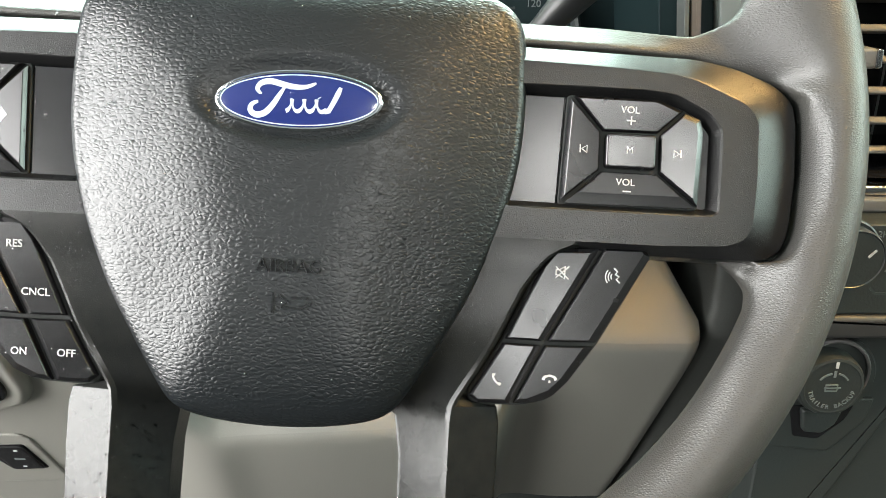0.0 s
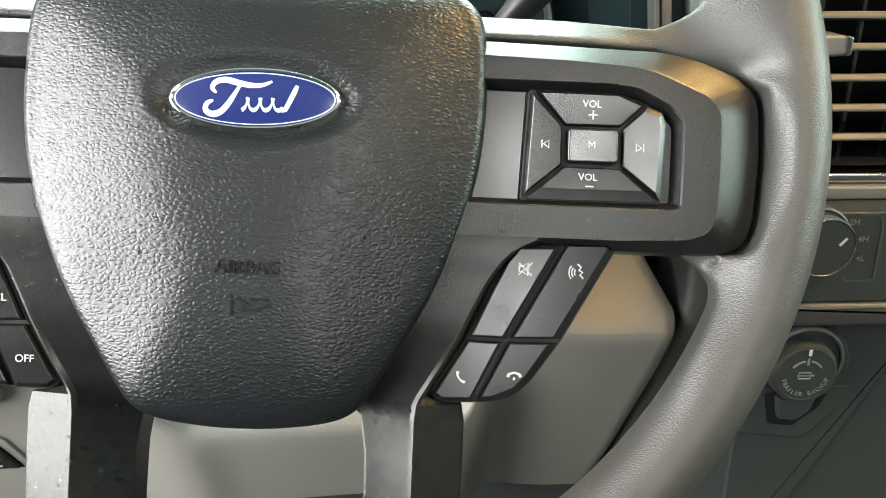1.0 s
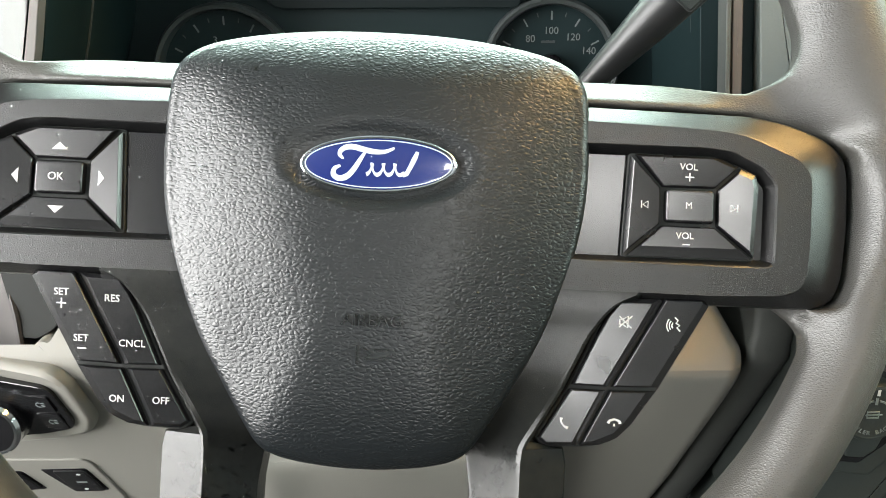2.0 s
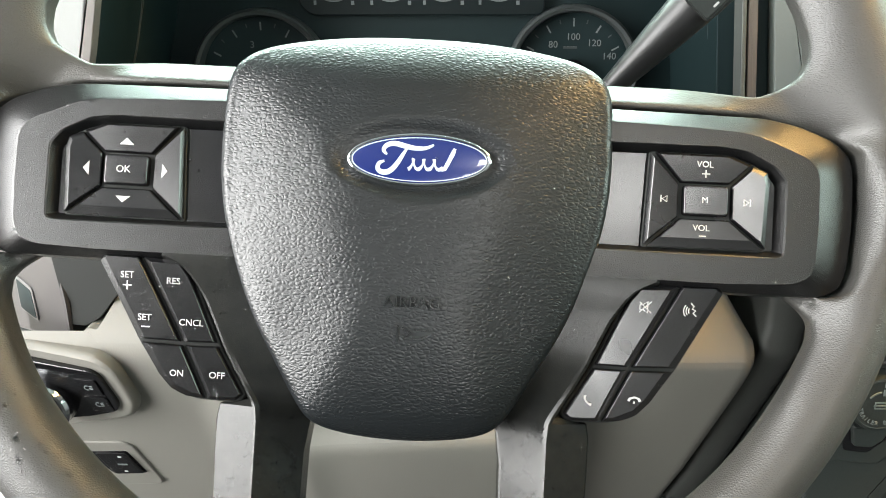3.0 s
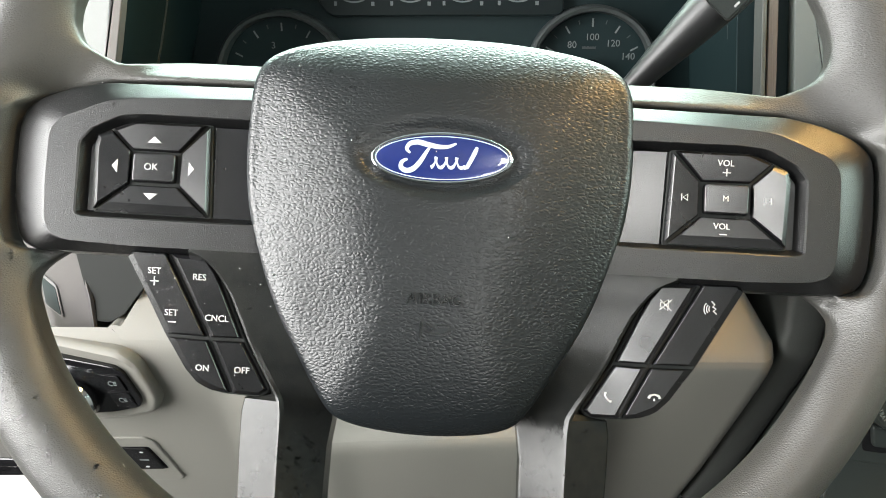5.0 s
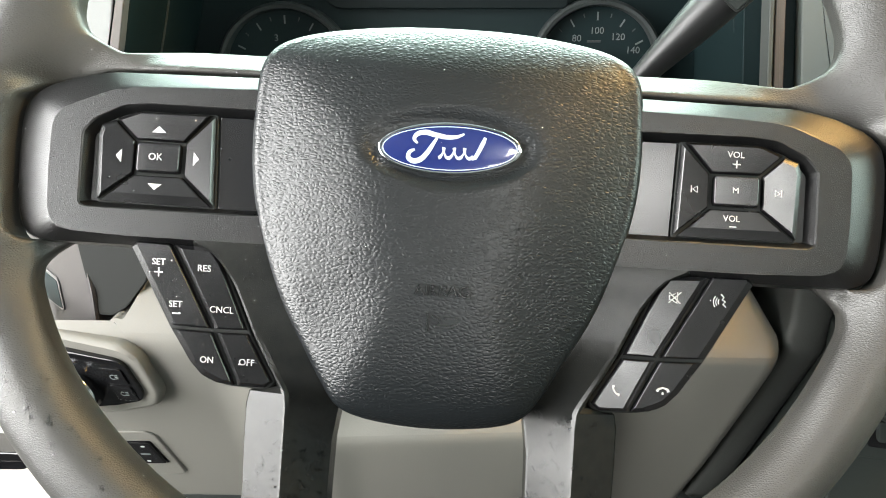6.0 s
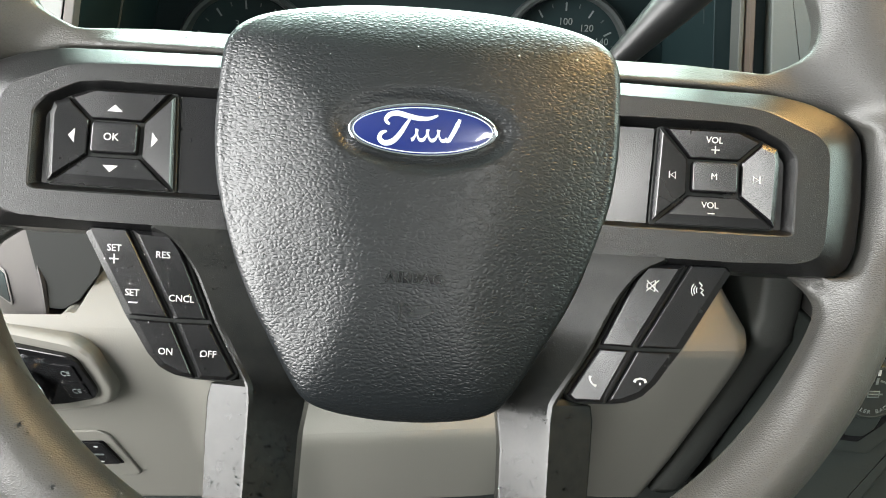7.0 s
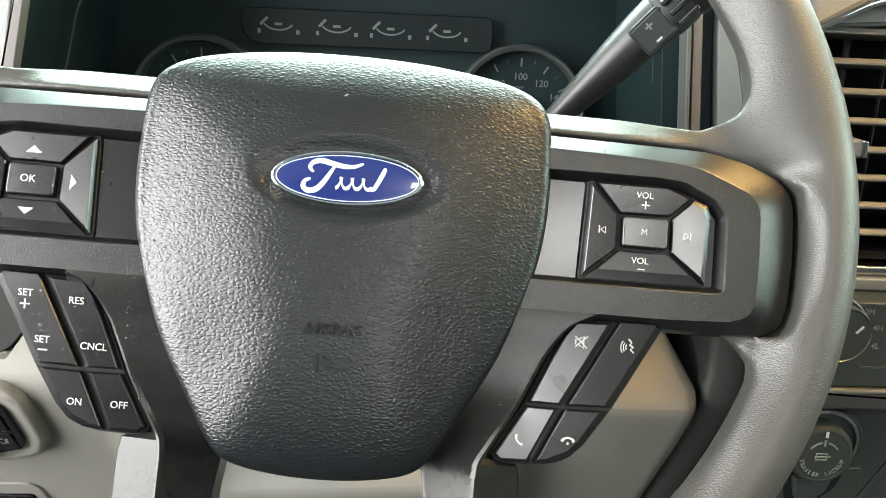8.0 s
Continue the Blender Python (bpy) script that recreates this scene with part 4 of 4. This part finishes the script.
def button_pad(s):
    pad = part("button_pad", slab(flip(rounded(PAD, 1.5), s), -6, -2.4, 0.5), SOFT_TRIM, wheel, "five-button thumb pad")
    for name, (poly, tops) in (("upper_button", UP_BTN), ("outer_button", OUT_BTN), ("lower_button", LOW_BTN), ("inner_button", IN_BTN)):
        part(name, slab(flip(poly, s), -5, key_w, top_inset=tops), BUTTON, pad, angle=14)
    part("centre_button", slab(flip(rounded(MID_BTN, 1.6), s), -4, 1.2, 0.9), BUTTON, pad)
    def mark(name, bm):
        part(name, bm, MARK, pad)
    if s > 0:
        lettering("marking", "VOL", 2.35, (CX + 113.5, 14.2), MARK, pad, depth=key_mark, bold=0.015)
        bm = bmesh.new()
        ribbon(bm, [(112.9, 10.6), (116.1, 10.6)], 0.45, key_mark)
        ribbon(bm, [(114.5, 9.1), (114.5, 12.1)], 0.45, key_mark)
        mark("plus", bm)
        lettering("marking", "M", 2.3, (CX + 113.6, 0.0), MARK, pad, depth=1.25)
        lettering("marking", "VOL", 2.35, (CX + 112.8, -10.9), MARK, pad, depth=key_mark, bold=0.015)
        mark("minus", ribbon(bmesh.new(), [(112.4, -14), (115.2, -14)], 0.45, key_mark))
        for cx, d in ((98.6, -1), (130.6, 1)):
            bm = bmesh.new()
            ribbon(bm, [(cx - d * 1.0, 1.2), (cx - d * 1.0, -1.3), (cx + d * 0.9, -0.05)], 0.4, key_mark, closed=True)
            ribbon(bm, [(cx + d * 1.4, 1.3), (cx + d * 1.4, -1.4)], 0.4, key_mark)
            mark("skip_mark", bm)
    else:
        lettering("marking", "OK", 2.7, (CX - 115.0, 0.0), MARK, pad, depth=1.25, bold=0.015)
        for cx, cv, du, dv in ((-114.3, 11.2, 0, 1), (-114.3, -11.6, 0, -1), (-129.6, 0.0, -1, 0), (-98.6, 0.2, 1, 0)):
            mark("arrow_mark", polygon_mark(bmesh.new(), tri_mark(cx, cv, du, dv, s), key_mark))


LOWER_KEYS = (
    ("key", [(90.8, -34.6), (105.4, -34.0), (87.8, -66.6), (74.8, -66.4), (86.6, -40)], [1.4, 1.8, 0.5, 0.7, 0.9]),
    ("key", [(107.2, -33.8), (121.5, -33.4), (123.2, -36), (106.2, -66.2), (89.4, -66.6)], [0.6, 1.4, 2.5, 0.5, 0.4]),
    ("key", [(74.2, -67.8), (87.0, -68.0), (77.2, -88.6), (66.5, -88.8), (63.4, -86.2)], [0.4, 1.8, 1.2, 0.8, 0.7]),
    ("key", [(88.8, -68.0), (105.4, -67.6), (97.4, -80.0), (92.4, -85.2), (86.0, -88.0), (78.8, -88.5)], [0.4, 2.6, 2.4, 2.2, 1.4, 0.4]),
)
KEY_BASE = [(89, -34), (122, -33), (124.3, -35.5), (107, -67), (97.2, -81.2), (90.8, -87), (82, -89.2), (65.5, -89.8), (62, -86.5), (73.5, -67), (85.5, -40)]


def lean(top):
    """Depth of the lower keys, which lean back downwards; the outer column also turns away from the hub."""
    return lambda u, v: top - 0.6 - 0.085 * (-34 - v) - 0.06 * max(0.0, abs(u - CX) - 106.3 - 0.555 * (v + 34))


def lower_keys(s):
    base = part("lower_switch", slab(flip(rounded(KEY_BASE, 2), s), lean(-22), lean(-3.4), 0.8), SOFT_TRIM, wheel, "four-key switch below the spoke")
    for name, poly, tops in LOWER_KEYS:
        part(name, slab(flip(poly, s), lean(-6), lean(-0.4), top_inset=tops), BUTTON, base, angle=8)
    top = lean(-0.35)
    def mark(name, bm):
        part(name, bm, MARK, base)
    if s < 0:
        for text, spot in (("SET", (-110.8, -41.4)), ("SET", (-103.2, -57.8)), ("RES", (-92.2, -43.0)), ("CNCL", (-84.4, -59.0)), ("ON", (-89.4, -79.2)), ("OFF", (-73.2, -79.2))):
            lettering("marking", text, 2.5, spot, MARK, base, depth=top, bold=0.01)
        bm = bmesh.new()
        ribbon(bm, [(-112.5, -45.4), (-108.9, -45.4)], 0.5, top)
        ribbon(bm, [(-110.7, -47.2), (-110.7, -43.6)], 0.5, top)
        mark("plus", bm)
        mark("minus", ribbon(bmesh.new(), [(-104.4, -61.4), (-101.0, -61.4)], 0.5, top))
    else:
        # speaker with a cross stroke
        bm = bmesh.new()
        cx, cv = 93.2, -42.8
        ribbon(bm, [(cx - 2.0, cv + 0.9), (cx - 0.9, cv + 0.9), (cx + 1.0, cv + 2.2), (cx + 1.0, cv - 2.2), (cx - 0.9, cv - 0.9), (cx - 2.0, cv - 0.9)], 0.38, top, closed=True)
        ribbon(bm, [(cx - 2.2, cv + 2.0), (cx + 2.4, cv - 2.2)], 0.36, top)
        ribbon(bm, [(cx - 2.2, cv - 2.0), (cx + 2.4, cv + 2.2)], 0.36, top)
        mark("mute_mark", bm)
        # talking head with sound waves
        bm = bmesh.new()
        cx, cv = 110.8, -42.9
        ribbon(bm, [(cx + 0.3, cv + 2.6), (cx + 1.6, cv + 1.4), (cx + 0.9, cv + 0.4), (cx + 2.3, cv - 0.3), (cx + 1.3, cv - 1.2), (cx + 2.6, cv - 2.4)], 0.5, top)
        for k in (0, 1, 2):
            ribbon(bm, arc(cx + 0.9, cv - 0.4, 1.5 + 0.95 * k, 140, 220, 7), 0.36, top)
        mark("voice_mark", bm)
        # handset, tilted
        bm = bmesh.new()
        ribbon(bm, [(71.9, -78.4), (71.7, -79.6), (72.3, -80.7), (73.2, -81.6), (74.4, -82.1)], [1.1, 0.6, 0.6, 0.6, 1.1], top)
        mark("call_mark", bm)
        bm = bmesh.new()
        ribbon(bm, [(89.0, -79.8), (89.4, -78.8), (91.2, -78.2), (93.0, -78.8), (93.4, -79.8)], [1.2, 0.9, 0.7, 0.9, 1.2], top)
        ribbon(bm, [(91.2, -79.8), (91.2, -80.8)], [0.4, 0.9], top)
        mark("hang_up_mark", bm)


for side in (1, -1):
    bezel(side)
    leg(side)
    button_pad(side)
    lower_keys(side)

HALF = [(0, 61.2), (20, 60.8), (38, 59.2), (55, 56.2), (66, 52.6), (73, 47.6), (76.3, 41), (77.5, 32), (78, 10), (76.6, -7), (73.2, -22.5), (67.8, -38.5), (60.6, -55.5), (51, -72), (41.8, -87.5), (36.5, -94.2), (27.5, -97.6), (12, -99.6), (0, -100.0)]
COVER_OUTLINE = soften(HALF[::-1] + [(-u, v) for u, v in HALF[1:-1]], 2)
COVER_OUTLINE = [(CX + u, v) for u, v in COVER_OUTLINE]
HUB = (CX, -16.0)
BADGE = (2.6, 8.0, 27.4, 10.2, 1.6)


def badge_dish(u, v):
    e = ((u - BADGE[0]) / 31.0) ** 2 + ((v - BADGE[1]) / 13.6) ** 2
    return 3.1 * (1 - smooth(0.72, 1.34, e))


FLANK = [(0, 14.6), (0.22, 14.45), (0.32, 14.1), (0.40, 13.4), (0.48, 12.3), (0.56, 10.9), (0.64, 9.4), (0.72, 7.9), (0.80, 6.4), (0.87, 5.1), (0.92, 4.1), (0.955, 3.0), (0.98, 1.4), (0.993, -0.8), (1.0, -4)]


def flank_w(s):
    """Sideways the crown turns into a nearly even slope, rounded off at its edge."""
    return sum(lerp_table(FLANK, min(1.0, max(0.0, s + d))) for d in (-0.035, -0.018, 0, 0.018, 0.035)) / 5 if s < 0.95 else lerp_table(FLANK, s)


def crown(u, v, s):
    w = -4 + 18.6 * max(0.0, 1 - s ** 2.2) ** 0.47
    run = math.hypot(u - HUB[0], v - HUB[1])
    if run > 1e-6:
        side = smooth(0.30, 0.85, abs(u - HUB[0]) / run)
        w += (flank_w(s) - w) * side
    w -= 4.5 * smooth(34, 62, v) ** 1.5
    # the flanks fall away from a soft crease
    w -= 1.0 * smooth(50, 76, abs(u - CX)) * (1 - smooth(0.9, 1.0, s))
    return w - badge_dish(u, v)


def cover_w(u, v):
    d = Vector((u - HUB[0], v - HUB[1]))
    if d.length < 1e-6:
        return crown(u, v, 0)
    edge = radial(COVER_OUTLINE, HUB, [math.atan2(d.y, d.x)])[0]
    return crown(u, v, d.length / (Vector(edge) - Vector(HUB)).length)


def airbag_cover():
    n = 220
    outline = radial(COVER_OUTLINE, HUB, [2 * math.pi * i / n for i in range(n)])
    ss = [0.012] + [0.03 * k for k in range(1, 29)] + [0.865, 0.88, 0.895, 0.91, 0.925, 0.94, 0.952, 0.964, 0.974, 0.983, 0.99, 0.996, 1.0]
    rings = []
    for s in ss:
        rings.append([wheel_place(HUB[0] + (u - HUB[0]) * s, HUB[1] + (v - HUB[1]) * s, crown(HUB[0] + (u - HUB[0]) * s, HUB[1] + (v - HUB[1]) * s, s)) for u, v in outline])
    rings.append(ring3(outline, lambda u, v: crown(u, v, 1.0) - 3))
    rings.append(ring3([(HUB[0] + (u - HUB[0]) * 0.985, HUB[1] + (v - HUB[1]) * 0.985) for u, v in outline], -32))
    cover = part("airbag_cover", lofted(rings), COVER, wheel, "pebbled black vinyl airbag cover, damp with drops", 80)
    # moulded word and seat-belt symbol
    lettering("moulded_word", "AIRBAG", 4.2, (3.0, -46.3), MOULDED, cover, 0.85, depth=cover_w, bold=-0.09)
    bm = bmesh.new()
    ribbon(bm, [(-1.8, -54.6), (-1.8, -61.4)], 0.6, cover_w, 0.4)
    ribbon(bm, [(-0.2, -55.6), (3.0, -57.4), (1.0, -59.4), (6.6, -59.6), (10.6, -57.6)], 0.8, cover_w, 0.4)
    ribbon(bm, [(4.2, -56.4), (9.2, -56.2)], 0.8, cover_w, 0.4)
    part("moulded_symbol", bm, MOULDED, cover)
    return cover


cover = airbag_cover()


def badge():
    cx, cv, a, b, turn = BADGE
    rings = []
    for k, w in ((1.0, 7), (1.0, 12.2), (0.992, 12.9), (0.975, 13.2), (0.955, 13.0), (0.948, 12.6)):
        rings.append(ring3(oval(cx, cv, a - 27.4 * (1 - k) * 1.0, b - 27.4 * (1 - k), 72, turn), w))
    plate = part("badge", lofted(rings), CHROME, wheel, "blue oval badge with a bright rim")
    rings = []
    for k, w in ((1.0, 11), (1.0, 12.5), (0.97, 12.75), (0.85, 13.0), (0.6, 13.25), (0.3, 13.4), (0.02, 13.45)):
        rings.append(ring3(oval(cx, cv, (a - 1.3) * k, (b - 1.3) * k, 72, turn), w))
    part("enamel", lofted(rings), BLUE, plate, "deep blue enamel field")
    part("inner_line", ribbon(bmesh.new(), oval(cx, cv, a - 1.9, b - 1.9, 72, turn), 0.35, 12.75, 0.12, closed=True), SILVER, plate, "thin pale line")
    # plain flowing shapes in place of the maker's script
    c, s = math.cos(radians(turn)), math.sin(radians(turn))
    def on(pts):
        return [(cx + (x * c - y * s), cv + (x * s + y * c)) for x, y in pts]
    top = lambda u, v: 13.45 - 0.7 * (((u - cx) / a) ** 2 + ((v - cv) / b) ** 2)
    def flow(pts, steps=6):
        """A smooth line through the points."""
        pts = [Vector(p) for p in [pts[0]] + list(pts) + [pts[-1]]]
        line = []
        for a, b, c, d in zip(pts, pts[1:], pts[2:], pts[3:]):
            for k in range(steps):
                q = k / steps
                line.append(tuple(0.5 * (2 * b + (c - a) * q + (2 * a - 5 * b + 4 * c - d) * q * q + (3 * b - a - 3 * c + d) * q ** 3)))
        return line + [tuple(pts[-2])]

    def swash(pts, thin, thick):
        line = flow(pts)
        n = len(line) - 1
        ws = [thin + (thick - thin) * math.sin(math.pi * i / n) ** 0.7 for i in range(n + 1)]
        part("swash", ribbon(bmesh.new(), on(line), ws, top), SILVER, plate, "pale swash")

    swash([(-12.2, 1.6), (-13.6, 3.2), (-12.4, 5.2), (-9.4, 5.9), (-5.6, 5.0), (-1.6, 4.2), (2.2, 4.3), (5.4, 5.6)], 0.6, 2.0)
    swash([(-13.2, -0.8), (-15.2, -1.8), (-15.6, -3.9), (-13.6, -5.2), (-10.8, -4.4), (-8.4, -1.8), (-6.4, 1.4), (-4.8, 4.0)], 0.7, 2.0)
    bm = bmesh.new()
    wave = [(-4.2 + 0.126 * i + 0.7 * math.sin(0.2 * i), -1.9 + 1.9 * math.sin(0.2 * i - 1.4)) for i in range(100)]
    ribbon(bm, on(wave), [1.0 + 0.35 * math.cos(0.4 * i) for i in range(100)], top)
    part("swash", bm, SILVER, plate, "pale wavy stroke")
    bm = bmesh.new()
    ribbon(bm, on([(8.4, -4.2), (9.6, -3.6), (11.2, -0.6), (12.6, 2.4), (13.4, 4.4)]), [0.7, 1.5, 1.6, 1.7, 1.1], top)
    part("swash", bm, SILVER, plate, "pale slanting stroke")


badge()


def drops():
    """Rain beads that were blown in through the open door."""
    bpy.context.view_layer.update()
    rng = random.Random(4)
    deps = bpy.context.evaluated_depsgraph_get()
    targets = [o for o in wheel.children_recursive if o.type == "MESH"]
    bm = bmesh.new()
    spots = []

    def scatter(count, us, vs, rs, stretch=(1.0, 1.4), turn=(0, 180)):
        for _ in range(count):
            spots.append((rng.uniform(*us), rng.uniform(*vs), rng.uniform(*rs), rng.uniform(*stretch), rng.uniform(*turn)))

    scatter(60, (-74, -30), (-50, 52), (0.3, 0.6))
    scatter(45, (-30, 70), (-92, 56), (0.22, 0.5))
    scatter(60, (-172, -80), (-34, 48), (0.3, 0.6))
    scatter(120, (-122, -62), (-88, -35), (0.22, 0.5))
    scatter(34, (-73, -36), (-150, -90), (0.2, 0.5))
    scatter(26, (-57, -42), (-140, -93), (0.42, 0.66), (2.6, 4.6), (52, 74))
    scatter(12, (-57, -42), (-128, -92), (0.25, 0.45), (1.4, 2.4), (45, 75))
    scatter(40, (38, 74), (-150, -88), (0.2, 0.6))
    scatter(18, (84, 168), (-34, -24), (0.25, 0.45))
    scatter(10, (64, 120), (-88, -36), (0.2, 0.34))
    for _ in range(90):
        th, r = radians(rng.uniform(175, 238)), rng.uniform(174, 196)
        spots.append((r * math.cos(th), 10 + r * math.sin(th), rng.uniform(0.35, 1.0), rng.uniform(1.0, 1.5), rng.uniform(0, 180)))
    for k in range(14):
        spots.append((33 + 1.7 * k + rng.uniform(-3, 3), -22 - 3.8 * k + rng.uniform(-3, 3), rng.uniform(0.3, 0.55), rng.uniform(1.0, 2.0), 60))
    for u, v, r, long, turn in spots:
        best = None
        start, way = Vector(wheel_place(u, v, 60)), Vector((0, 1, 0))
        for o in targets:
            ok, p, nrm, _ = o.ray_cast(start, way, distance=0.2, depsgraph=deps)
            if ok and (best is None or p.y < best[0].y):
                best = (p.copy(), nrm.copy())
        if best is None or best[0].y > 0.05:
            continue
        p, nrm = best
        m = Matrix.Translation(p) @ nrm.to_track_quat("Z", "Y").to_matrix().to_4x4() @ Matrix.Rotation(radians(turn), 4, "Z")
        rings = []
        for h, k in ((-0.25, 1.0), (0.12, 1.0), (0.38, 0.84), (0.56, 0.5), (0.62, 0.12)):
            rings.append([tuple(m @ Vector((r * k * MM * math.cos(2 * math.pi * i / 10), r * long * k * MM * math.sin(2 * math.pi * i / 10), h * r * MM))) for i in range(10)])
        add_loft(bm, rings)
    ob = finish("water_drops", bm, WATER, None, "", 80)
    ob.matrix_world = WHEEL.copy()
    tagged(ob, "scattered clear rain drops on the steering wheel", "water drops", kind="stuff")


drops()
